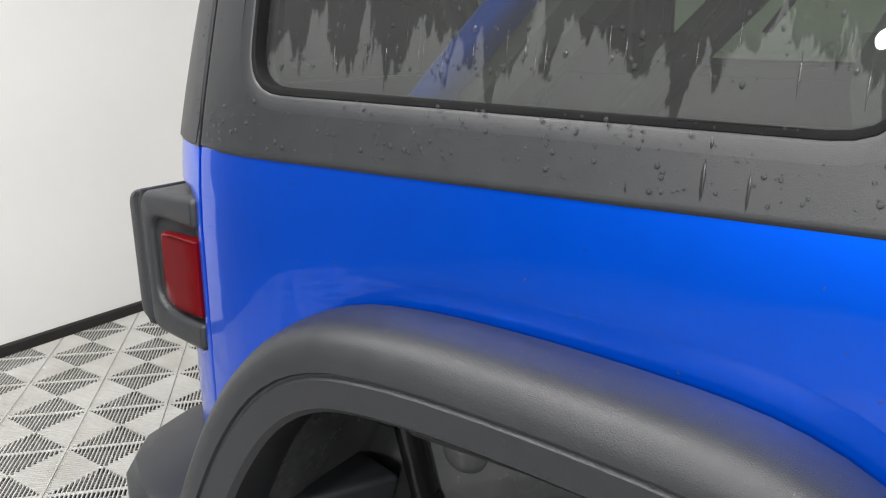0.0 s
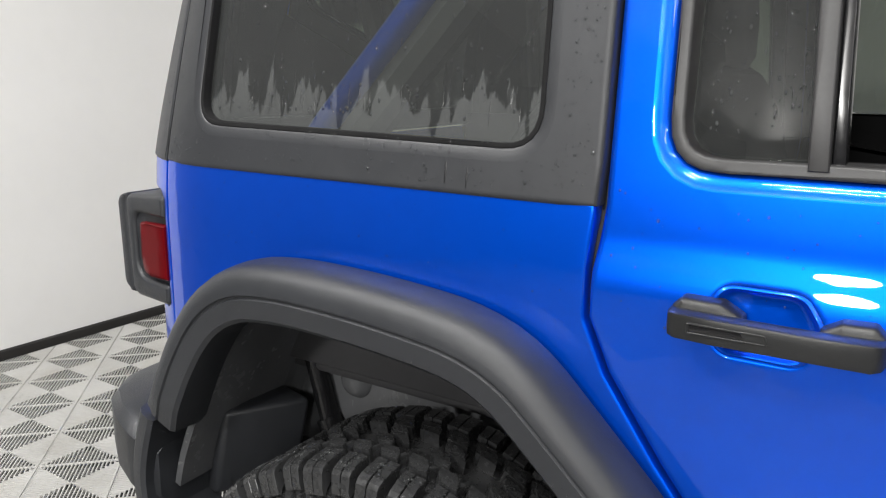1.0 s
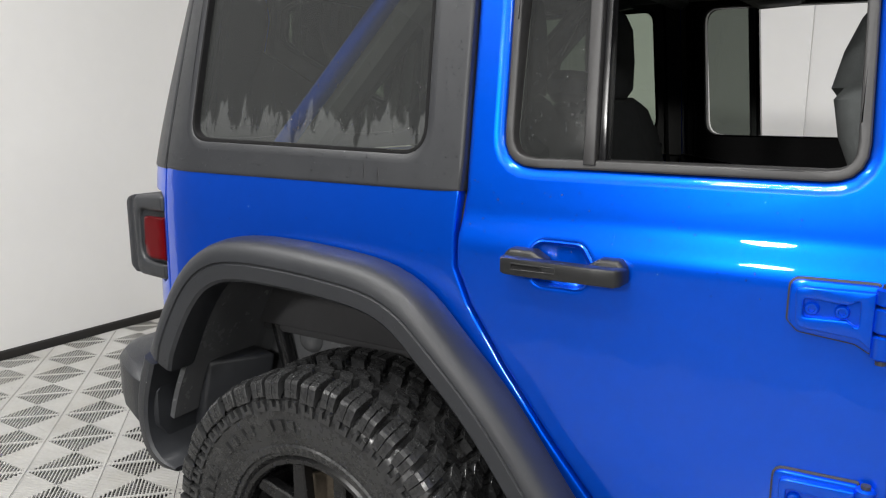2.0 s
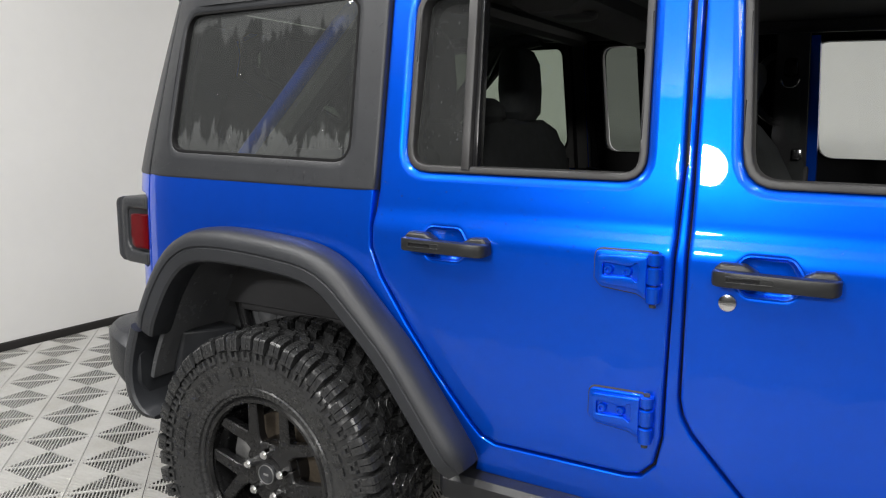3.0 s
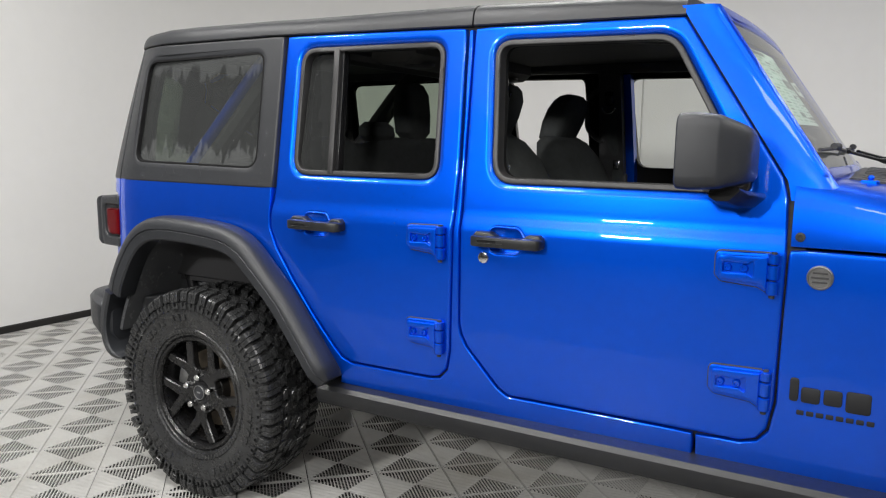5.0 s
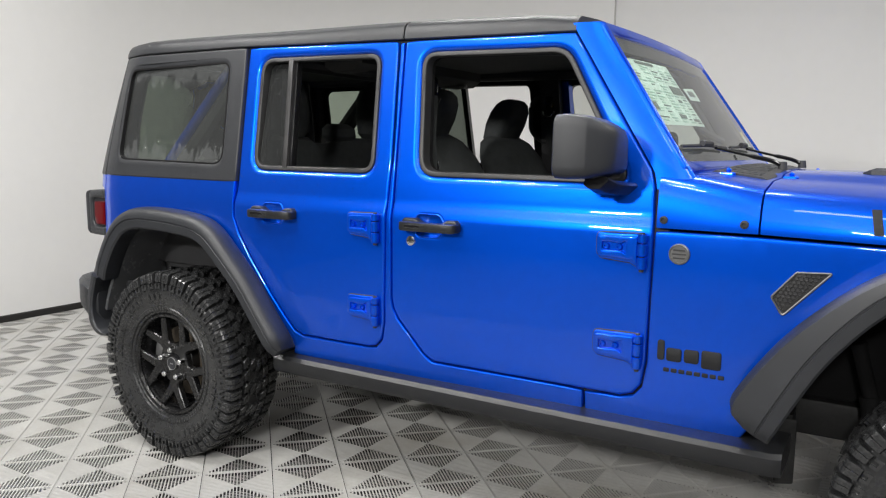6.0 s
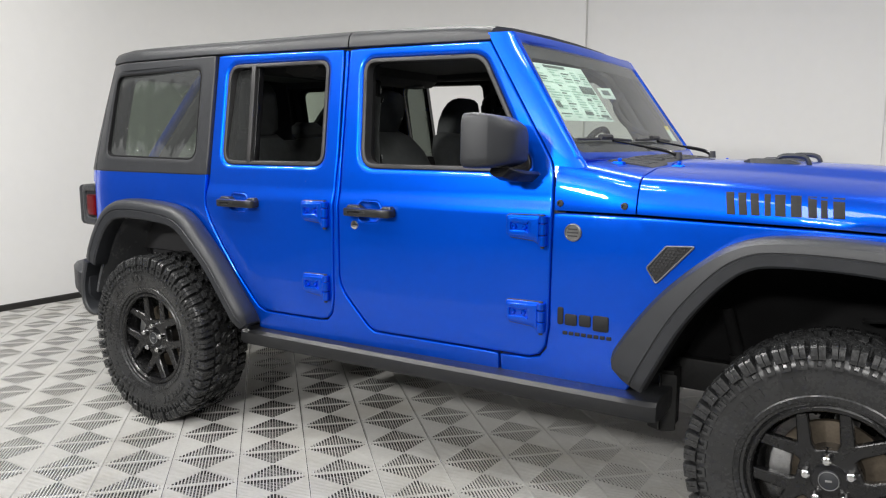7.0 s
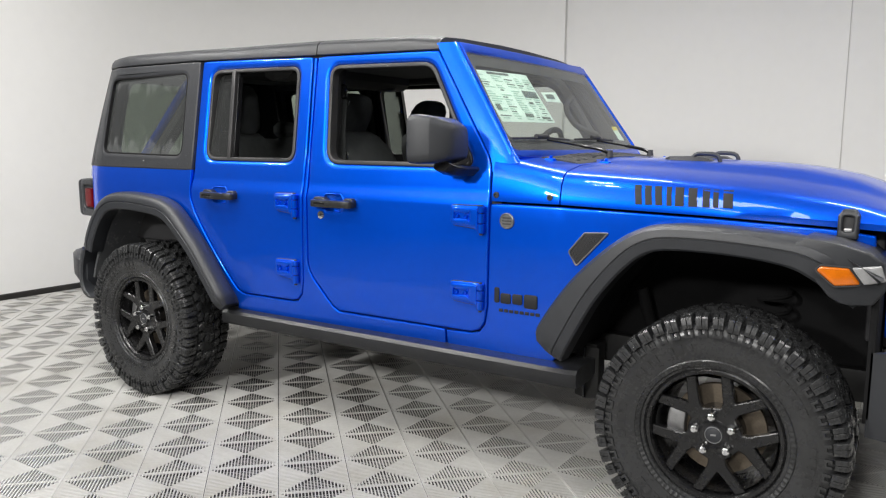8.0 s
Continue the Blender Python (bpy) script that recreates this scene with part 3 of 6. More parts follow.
def scoop(h):
    """Outline of the pressed hollow behind a handle."""
    cx, z = (h[0] + h[1]) / 2 - 0.005, h[2]
    return rounded([(cx - 0.066, z - 0.006), (cx - 0.044, z + 0.030), (cx + 0.042, z + 0.030), (cx + 0.066, z - 0.006), (cx + 0.046, z - 0.050), (cx - 0.046, z - 0.050)], 0.026, 6)


REAR_HANDLE, FRONT_HANDLE = (0.384, 0.622, 1.097), (1.134, 1.372, 1.092)


def door(name, sgn, outline, window, label, handle):
    d = part(name, sheet(outline, [grown(window, 0.030), grown(scoop(handle), 0.002)], on_side(sgn), 0.03, 0.006, 0.04, plain=(0,), lines=np.arange(1.09, 1.19, 0.0065), band=0.005), BLUE, car, label)
    # the skin turns in softly towards the window
    rings = []
    for g, dd in ((0.0301, 0.0), (0.026, 0.0004), (0.021, 0.0017), (0.016, 0.0040), (0.012, 0.0070), (0.009, 0.0105), (0.007, 0.016), (0.006, 0.028)):
        rings.append([on_side(sgn)(u, v, dd) for u, v in grown(window, g)])
    part("window_flange", loft(rings, cap=False), BLUE, d)
    inner = grown(window, -0.0105)
    part("window_seal", sheet(grown(window, 0.0075), [inner], on_side(sgn, -0.004), 0.045, 0.004, 0.1), SEAL, d, "grey black rubber window seal")
    # dark inner lining round the window
    part("inner_lining", sheet(grown(outline, -0.030), [grown(window, -0.0095)], on_side(sgn, -0.052), 0.018, 0.004, 0.12), FELT, d)
    # dark inner trim of the door, below the window
    low = [q for q in grown(outline, -0.02) if q[1] < 1.235]
    lo = min(low, key=lambda q: q[0] - q[1])
    part("door_trim", sheet(low[low.index(lo):] + low[:low.index(lo)] if low.index(lo) else low, [], on_side(sgn, -0.040), 0.07, 0.01, 0.12), TRIM, d)
    return d


def pocket(parent, sgn, h):
    """The dished hollow behind a handle, with a soft raised lip."""
    rim = np.array(scoop(h))
    c = rim.mean(0)
    rings = []
    for k, d in ((1.10, 0.0006), (1.07, -0.0008), (1.03, -0.0014), (1.0, -0.0004), (0.975, 0.002), (0.92, 0.006), (0.80, 0.010), (0.5, 0.012), (0.1, 0.012), (0.002, 0.012)):
        rings.append([(u, across(sgn, half_width(u, v) - d, u), v) for u, v in c + (rim - c) * k])
    part("handle_scoop", loft(rings, cap=False), BLUE, parent)


for sgn in (-1, 1):
    part("body_side", sheet(BODY, [], on_side(sgn), 0.03, 0.004, 0.05, band=0.003), BLUE, car)
    part("corner_panel", sheet([(-0.795, 1.214), (-0.622, 1.214), (-0.622, 0.585), (-0.795, 0.62), (-0.795, 0.900), (-0.665, 0.900), (-0.640, 0.915), (-0.640, 1.130), (-0.665, 1.146), (-0.795, 1.146)], [], on_side(sgn), 0.03, 0.003, 0.03), BLUE, car)
    part("fender", sheet(FENDER, [], on_side(sgn), 0.03, 0.004, 0.06, band=0.005), BLUE, car)
    # jamb behind the door gaps, near-black instead of blue to paint the gaps' shade
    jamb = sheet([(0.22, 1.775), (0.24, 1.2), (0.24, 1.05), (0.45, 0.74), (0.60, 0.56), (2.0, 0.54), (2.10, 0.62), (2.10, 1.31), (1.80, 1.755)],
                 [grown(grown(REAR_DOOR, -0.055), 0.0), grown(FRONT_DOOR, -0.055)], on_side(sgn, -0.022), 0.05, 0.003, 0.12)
    part("gap_shade_jamb", jamb, DARK, car)
    rd = door("rear_door", sgn, REAR_DOOR, REAR_WINDOW, "blue rear door, main pane lowered", REAR_HANDLE)
    fd = door("front_door", sgn, FRONT_DOOR, FRONT_WINDOW, "blue front door with its window lowered", FRONT_HANDLE)
    # fixed rear pane and its divider bar
    part("quarter_pane", sheet(rounded([(0.370, 1.702), (0.520, 1.700), (0.545, 1.276), (0.386, 1.280)], [0.04, 0.005, 0.005, 0.05]), [], lambda u, v, d: (u, across(sgn, half_width(u, v) - 0.012 - 0.07 * (v - 1.28) - d, u), v), 0.004, 0.001, 0.1), HAZED_GLASS, rd,
         "dark tinted fixed pane").visible_shadow = False
    bar = [(0.500, 1.712), (0.525, 1.711), (0.548, 1.270), (0.525, 1.270)]
    part("divider_bar", sheet(bar, [], on_side(sgn, 0.0), 0.03, 0.003, 0.1), SEAL, rd)
    bar = [(0.526, 1.710), (0.537, 1.710), (0.563, 1.270), (0.549, 1.270)]
    part("glass_channel", sheet(bar, [], on_side(sgn, -0.014), 0.03, 0.002, 0.1), GLOSS_BLACK, rd)
    for z0, z1 in ((1.027, 1.118), (0.706, 0.804)):
        hinge(rd, sgn, 0.891, 1.042, z0, z1)
    for z0, z1 in ((1.018, 1.110), (0.700, 0.792)):
        hinge(fd, sgn, 1.880, 2.046, z0, z1)
    for d, h in ((rd, REAR_HANDLE), (fd, FRONT_HANDLE)):
        door_handle(d, sgn, h[0] + 0.010, h[1] + 0.010, h[2] - 0.002)
        pocket(d, sgn, h)
    # black corner piece behind the mirror's foot
    part("window_corner", sheet(rounded([(1.80, 1.258), (1.955, 1.258), (1.945, 1.30), (1.885, 1.40), (1.87, 1.40)], 0.006, 3), [], on_side(sgn, -0.012), 0.03, 0.003, 0.05), TRIM, fd)
    if sgn > 0:
        part("door_pane", sheet(grown(FRONT_WINDOW, -0.005), [], on_side(sgn, -0.018), 0.004, 0.001, 0.1), PALE, fd, "lightly tinted glass pane").visible_shadow = False
    y = across(sgn, half_width(1.174, 1.023))
    part("lock", lathe([(sgn * 0.006, 0.0001), (sgn * 0.006, 0.010), (sgn * 0.004, 0.0175), (sgn * 0.001, 0.019), (-sgn * 0.003, 0.020)], (1.174, y, 1.023), 24), CHROME, fd, "round bright steel lock")

# rear face of the body
part("tailgate", sheet(rounded([(-0.66, 0.62), (0.66, 0.62), (0.66, 1.208), (-0.66, 1.208)], 0.02), [], lambda u, v, d: (-0.800 + d, u, v), 0.04, 0.006, 0.2), BLUE, car)
part("floor_pan", box(-0.82, 2.1, -0.66, 0.66, 0.50, 0.56, 0.01), DARK, car)
part("firewall", box(2.08, 2.13, -0.66, 0.66, 0.50, 1.26, 0.01), DARK, car)

# flared wheel arches
def flare(path, sgn, profile, label, foot):
    p = np.array(path)
    d = np.gradient(p, axis=0)
    n = np.stack([-d[:, 1], d[:, 0]], 1)
    n /= np.linalg.norm(n, axis=1)[:, None]
    rings = []
    for i in range(len(p)):
        t = i / (len(p) - 1)
        near = min(t if foot == 0 else 1 - t, 0.055) / 0.055
        k = 0.35 + 0.65 * math.sqrt(1 - (1 - near) ** 2)
        rings.append([(p[i, 0] + n[i, 0] * (o * k if o > 0 else o), sgn * (y if y < 0.85 else 0.85 + (y - 0.85) * (0.6 + 0.4 * k)), p[i, 1] + n[i, 1] * (o * k if o > 0 else o)) for o, y in profile(t, p[i])])
    return part("fender_flare", loft(rings), BLACK_PLASTIC, car, label, smooth=28)


def rear_section(t, q):
    end = min(1.0, min(t, 1 - t) * 14 + 0.55)
    o = 0.935 - 0.02 * (1 - end)
    k = 1 - 0.26 * ease((t - 0.5) / 0.25)
    return [(0.016, 0.79), (0.028 * k, 0.826), (0.032 * k, 0.835), (0.048 * k, 0.842), (0.052 * k, 0.850), (0.053 * k, 0.874), (0.050 * k, 0.899), (0.044 * k, 0.916), (0.032 * k, o - 0.007), (0.016 * k, o - 0.001), (0.004, o), (0.0015, o - 0.004), (-0.0015, o - 0.004), (-0.004, o),
            (-0.036, o - 0.003), (-0.043, o - 0.010), (-0.045, 0.86), (-0.02, 0.80)]


def front_section(t, q):
    w = half_width(q[0], 1.0) - 0.03
    o = 0.945 - 0.06 * ease((t - 0.86) / 0.14)
    k = 1 + 0.5 * ease((t - 0.7) / 0.3)
    lead = 0.064 * (1 - ease(t / 0.5))
    return [(0.036, w), (0.040 + lead, w + 0.08), (0.044 * k + lead, 0.87), (0.044 * k + lead, 0.90), (0.038 * k + lead, 0.921), (0.028 + lead, o - 0.008), (0.016, o - 0.002), (0.004, o), (0.0015, o - 0.004), (-0.0015, o - 0.004),
            (-0.004, o), (-0.036 * k, o - 0.003), (-0.043 * k, o - 0.010), (-0.044 * k, 0.85), (-0.02, w)]


for sgn in (-1, 1):
    low = next(i for i, q in enumerate(R_ARCH) if q[1] > 0.735)
    flare(R_ARCH[low:], sgn, rear_section, "wide matte black rear wheel arch flare", 1)
    # darker liner end that carries on below the flare to the bumper
    ends = []
    for i in range(low + 2):
        (ax, az), (bx, bz) = R_ARCH[max(i - 1, 0)], R_ARCH[i + 1]
        ln = math.hypot(bx - ax, bz - az)
        nx, nz = -(bz - az) / ln, (bx - ax) / ln
        ends.append([(R_ARCH[i][0] + nx * o, sgn * y, R_ARCH[i][1] + nz * o) for o, y in ((0.03, 0.66), (0.03, 0.80), (0.022, 0.815), (0.004, 0.82), (-0.012, 0.815), (-0.018, 0.80), (-0.018, 0.68), (-0.01, 0.66))])
    part("arch_end_panel", loft(ends), BLACK_PLASTIC, car, "wet black liner end below the flare", smooth=28)
    flare(F_ARCH, sgn, front_section, "wide matte black front wheel arch flare", 0)
    # rocker rail under the doors
    prof = [(0.62, 0.508), (0.815, 0.506), (0.845, 0.500), (0.858, 0.486), (0.858, 0.446), (0.847, 0.430), (0.72, 0.430), (0.62, 0.452)]
    rings = [[(x, sgn * (y - s), z) for y, z in prof] for x, s in ((0.50, 0.02), (0.52, 0.0), (1.0, 0.0), (1.6, 0.0), (2.2, 0.0), (2.44, 0.0), (2.47, 0.012))]
    part("rocker_rail", loft(rings), RAIL_BLACK, car, "matte black rocker rail")

# ---------------------------------------------------------------- hardtop, roof, windscreen, bonnet
QUARTER_WIN = rounded([(-0.494, 1.704), (0.174, 1.713), (0.190, 1.279), (-0.506, 1.289)], [0.055, 0.045, 0.055, 0.055], 7)


def tail_x(z):
    """Rear edge of the hardtop, leaning forwards with height."""
    return -0.800 + 0.22 * max(0, z - 1.21) ** 1.25


def top_place(sgn, lift=0.0):
    def f(u, v, d):
        w = 0.834 - (0.175 * (v - 1.17)) - corner_in(u, -0.46 + tail_x(v) - tail_x(1.21))
        return (u, sgn * (w + lift - d), v)
    return f


def glass_place(sgn, lift=0.0):
    """The quarter glass, its rear edge let in a little deeper than its front edge."""
    return lambda u, v, d: top_place(sgn, lift)(u, v, d + 0.026 * (0.17 - u))


for sgn in (-1, 1):
    outline = [(-0.616, 1.208), (0.2860, 1.206), (0.2700, 1.770), (-0.580, 1.768)]
    recess = grown(QUARTER_WIN, 0.022)
    side = part("hardtop_side", sheet(outline, [recess], top_place(sgn), 0.03, 0.006, 0.05, band=0.004, plain=(0,)), HARDTOP, car, "grained black hardtop side panel")
    corner = [(-0.800, 1.208), (-0.622, 1.208), (-0.586, 1.768), (-0.690, 1.768), (-0.742, 1.52)]
    part("hardtop_corner", sheet(corner, [], top_place(sgn), 0.03, 0.006, 0.04), HARDTOP, car, "grained black rear hardtop corner")
    # the skin slopes in softly to the glass, which sits in a black seal
    rings = [[top_place(sgn)(u, v, d) for u, v in grown(QUARTER_WIN, g)] for g, d in ((0.0221, 0.0), (0.019, 0.0002), (0.015, 0.0007), (0.011, 0.0016), (0.0075, 0.0026), (0.005, 0.0034), (0.0035, 0.0050), (0.003, 0.026))]
    part("window_recess", loft(rings, cap=False), HARDTOP, side)
    part("window_seal", sheet(grown(QUARTER_WIN, 0.004), [grown(QUARTER_WIN, -0.004)], top_place(sgn, -0.0034), 0.02, 0.0012, 0.1), FELT, side)
    part("quarter_glass", sheet(grown(QUARTER_WIN, 0.002), [], glass_place(sgn, -0.004), 0.005, 0.002, 0.1), WET_GLASS if sgn < 0 else TINT, side,
         "dark tinted glass with drying water streaks").visible_shadow = False
for sgn in (-1, 1):
    part("hardtop_lining", sheet([(-0.58, 1.20), (0.315, 1.20), (0.295, 1.755), (-0.54, 1.755)], [grown(QUARTER_WIN, 0.012)], top_place(sgn, -0.038), 0.012, 0.004, 0.2), HEADLINER, car)
part("hardtop_rear", sheet(rounded([(-0.66, 1.212), (0.66, 1.212), (0.58, 1.765), (-0.58, 1.765)], 0.02), [rounded([(-0.52, 1.27), (0.52, 1.27), (0.48, 1.71), (-0.48, 1.71)], 0.05)],
                           lambda u, v, d: (tail_x(v) + 0.004 + d, u, v), 0.03, 0.006, 0.1), HARDTOP, car)
part("rear_glass", sheet(rounded([(-0.525, 1.265), (0.525, 1.265), (0.485, 1.715), (-0.485, 1.715)], 0.05), [], lambda u, v, d: (tail_x(v) + 0.012 + d, u, v), 0.005, 0.001, 0.1), TINT, car
     ).visible_shadow = False


def roof(name, x0, x1, label, mat=None):
    rings = []
    for x in np.r_[np.linspace(x0, x0 + 0.14, 7)[:-1], np.linspace(x0 + 0.14, x1, 12)]:
        zb = np.interp(x, [-0.70, -0.62, 0.26, 1.05, 1.74], [1.772, 1.771, 1.773, 1.760, 1.750])
        zt = np.interp(x, [-0.70, -0.66, -0.60, -0.3, 1.05, 1.60, 1.74], [1.806, 1.820, 1.828, 1.834, 1.828, 1.816, 1.802])
        w = half_width(x, zb) + 0.013 * (1 - ease((x - 0.05) / 0.5)) if x > 0.3 else 0.834 - 0.175 * (zb - 1.17) - corner_in(x, -0.36)
        w -= 0.002
        half = [(w - 0.012, zb + 0.001), (w - 0.003, zb + 0.002), (w, zb + 0.006), (w - 0.002, zb + 0.02), (w - 0.009, zt - 0.020), (w - 0.022, zt - 0.006), (w - 0.05, zt + 0.006), (w - 0.2, zt + 0.016), (0.15, zt + 0.024)]
        rings.append([(x, -a, b) for a, b in half] + [(x, a, b) for a, b in half[::-1]])
    return part(name, loft(rings), HARDTOP, car, label)


roof("roof_rear", -0.690, 1.0545, "grained black hardtop roof")
roof("roof_front", 1.0605, 1.735, "grained black removable roof panel")
part("headliner", loft([[(x, -0.66, 1.742), (x, -0.55, 1.772), (x, 0.55, 1.772), (x, 0.66, 1.742), (x, 0.66, 1.752), (x, -0.66, 1.752)] for x in (-0.5, 0.3, 1.0, 1.68)]), HEADLINER, car)


# windscreen, raked back; its lower edge bowed forwards
def screen(u, v, d):
    """u across, v up: a point of the windscreen plane; d behind it."""
    x = 2.115 + 0.04 * (1 - min(1.0, abs(u) / 0.76) ** 2) - 0.70 * (v - 1.345)
    return (x - d * 0.82, u, v - d * 0.57)


frame_out = rounded([(-0.757, 1.304), (0.757, 1.304), (0.676, 1.786), (-0.676, 1.786)], [0.02, 0.02, 0.03, 0.03], 7)
frame_in = rounded([(-0.738, 1.335), (0.738, 1.335), (0.662, 1.742), (-0.662, 1.742)], 0.04, 5)
ws = part("windscreen_frame", sheet(frame_out, [frame_in], lambda u, v, d: screen(u, v, d - 0.001), 0.06, 0.009, 0.06), BLUE, car, "blue windscreen frame")
part("windscreen", sheet(grown(frame_in, 0.012), [], lambda u, v, d: screen(u, v, d + 0.004), 0.005, 0.001, 0.08), SCREEN_GLASS, ws, "clear raked windscreen").visible_shadow = False
# black frit band round the glass
part("frit_band", sheet(grown(frame_in, 0.001), [rounded([(-0.695, 1.385), (0.695, 1.385), (0.632, 1.692), (-0.632, 1.692)], 0.03)], lambda u, v, d: screen(u, v, d + 0.0115), 0.002, 0.0005, 0.08), TRIM, ws)
for sgn in (-1, 1):
    # broad rounded pillar from the door's edge round to the glass
    rings = []
    for z in np.r_[1.245, 1.27, np.linspace(1.296, 1.780, 14)]:
        xd = float(np.interp(z, [1.245, 1.29, 1.306, 1.748, 1.790], [2.054, 2.046, 2.037, 1.742, 1.716]))
        yo = half_width(xd, z) - 0.001
        u = float(np.interp(z, [1.335, 1.742], [0.738, 0.662])) + 0.002
        g = screen(u, z, -0.004)
        a, c, b = Vector((xd, yo)), Vector((screen(yo, z, -0.006)[0], yo - 0.004)), Vector((g[0], u))
        row = []
        for k in np.linspace(0, 1, 13):
            p1, p2 = a.lerp(c, 0.70), b.lerp(c, 0.55)
            q = a * (1 - k) ** 3 + p1 * 3 * k * (1 - k) ** 2 + p2 * 3 * k * k * (1 - k) + b * k ** 3
            row.append((q.x, sgn * q.y, z))
        rings.append(row + [(g[0] - 0.035, sgn * (u - 0.004), z), (xd, sgn * (yo - 0.045), z)])
    part("windscreen_pillar", loft(rings), BLUE, car, smooth=50)
    cover = []
    for row in rings[2:]:
        (ax, ay, z), (bx, by, _) = row[-2], row[-1]
        cover.append([(ax + 0.004, ay - sgn * 0.003, z), (bx - 0.02, by - sgn * 0.002, z), (bx - 0.02, by - sgn * 0.03, z), (ax - 0.02, ay - sgn * 0.03, z)])
    part("pillar_trim", loft(cover), TRIM, car, "black inner pillar trim")


def bonnet_ring(x):
    w = half_width(x, 1.0) - 0.006
    zb = np.interp(x, [2.06, 2.36, 2.9, 3.3, 3.55], [1.127, 1.127, 1.113, 1.096, 1.085])
    zs = np.interp(x, [2.06, 2.2, 2.36, 2.7, 3.1, 3.35, 3.48, 3.55], [1.308, 1.286, 1.256, 1.240, 1.208, 1.172, 1.135, 1.10])
    zc = np.interp(x, [2.06, 2.36, 2.7, 3.0, 3.15, 3.3, 3.42, 3.50, 3.55], [1.318, 1.302, 1.300, 1.290, 1.276, 1.248, 1.205, 1.155, 1.105])
    half = [(w, zb), (w + 0.001, zb + 0.02), (w - 0.004, zb + 0.5 * (zs - 0.055 - zb)), (w - 0.012, zs - 0.055), (w - 0.028, zs - 0.024), (w - 0.052, zs - 0.007), (w - 0.09, zs + 0.001),
            (w - 0.2, zs + (zc - zs) * 0.42), (0.40, zs + (zc - zs) * 0.52), (0.37, zs + (zc - zs) * 0.75), (0.2, zs + (zc - zs) * 0.94), (0.03, zc)]
    return [(x, -a, b) for a, b in half] + [(x, a, b) for a, b in half[::-1]]


def smooth_rings(rows):
    return [bonnet_ring(x) for x in rows]


hood = part("bonnet", loft(smooth_rings(np.r_[2.364, 2.37, np.linspace(2.40, 3.50, 18), 3.53, 3.55])), BLUE, car, "blue bonnet with black lettering", smooth=40)
part("cowl", loft(smooth_rings(np.r_[2.0635, 2.07, np.linspace(2.1, 2.34, 6), 2.353, 2.358])), BLUE, car, smooth=40)


def bonnet_in(x, z):
    """How far the bonnet's skin lies inside its foot line at height z."""
    ring = [q for q in bonnet_ring(x) if q[1] < 0][:7]
    w = -ring[0][1]
    return w - float(np.interp(z, [q[2] for q in ring], [-q[1] for q in ring]))

# ---------------------------------------------------------------- wheels
TYRE_R = 0.412


def tyre_mesh():
    prof = [(0.100, 0.222), (0.118, 0.232), (0.128, 0.262), (0.136, 0.30), (0.139, 0.335), (0.133, 0.362), (0.120, 0.378), (0.10, 0.386), (0.05, 0.390), (0.0, 0.391)]
    prof = [(-y, r) for y, r in prof] + [(y, r) for y, r in prof[-2::-1]]
    return lathe(prof, (0, 0, 0), 72)


def block_mesh(*parts):
    """A tread block of one or more lumps, each through stations (y, radius low, radius high, span, skew)."""
    bm = bmesh.new()
    for stations in parts:
        rings = [[((r * math.cos(a)), y, r * math.sin(a)) for r, a in ((lo, k - sp * 0.56), (hi - 0.002, k - sp * 0.5), (hi, k - sp * 0.46), (hi, k + sp * 0.46), (hi - 0.002, k + sp * 0.5), (lo, k + sp * 0.56))] for y, lo, hi, sp, k in stations]
        join(bm, loft(rings))
    me = bpy.data.meshes.new("tread_block")
    bmesh.ops.recalc_face_normals(bm, faces=bm.faces)
    bm.to_mesh(me)
    bm.free()
    me.materials.append(RUBBER)
    return me


def lug(s, y0, y1, sp, split, reach):
    """A shoulder lug: two fingers parted by a groove, stepping down the sidewall."""
    out = []
    for side in (-1, 1):
        w = sp * (0.5 - split / 2)
        k = side * (sp / 2 - w / 2)
        out.append([(s * y0, 0.384, TYRE_R, w, k), (s * (y0 + 0.028), 0.384, TYRE_R - 0.0005, w, k + s * 0.008), (s * (y1 - 0.017), 0.38, TYRE_R - 0.002, w * 1.02, k + s * 0.014),
                    (s * (y1 - 0.006), 0.372, TYRE_R - 0.006, w * 1.0, k + s * 0.016), (s * (y1 - 0.001), reach - 0.002, 0.400, w * 0.98, k + s * 0.017), (s * (y1 + 0.003), reach, reach + 0.012, w * 0.96, k + s * 0.018)])
    return out


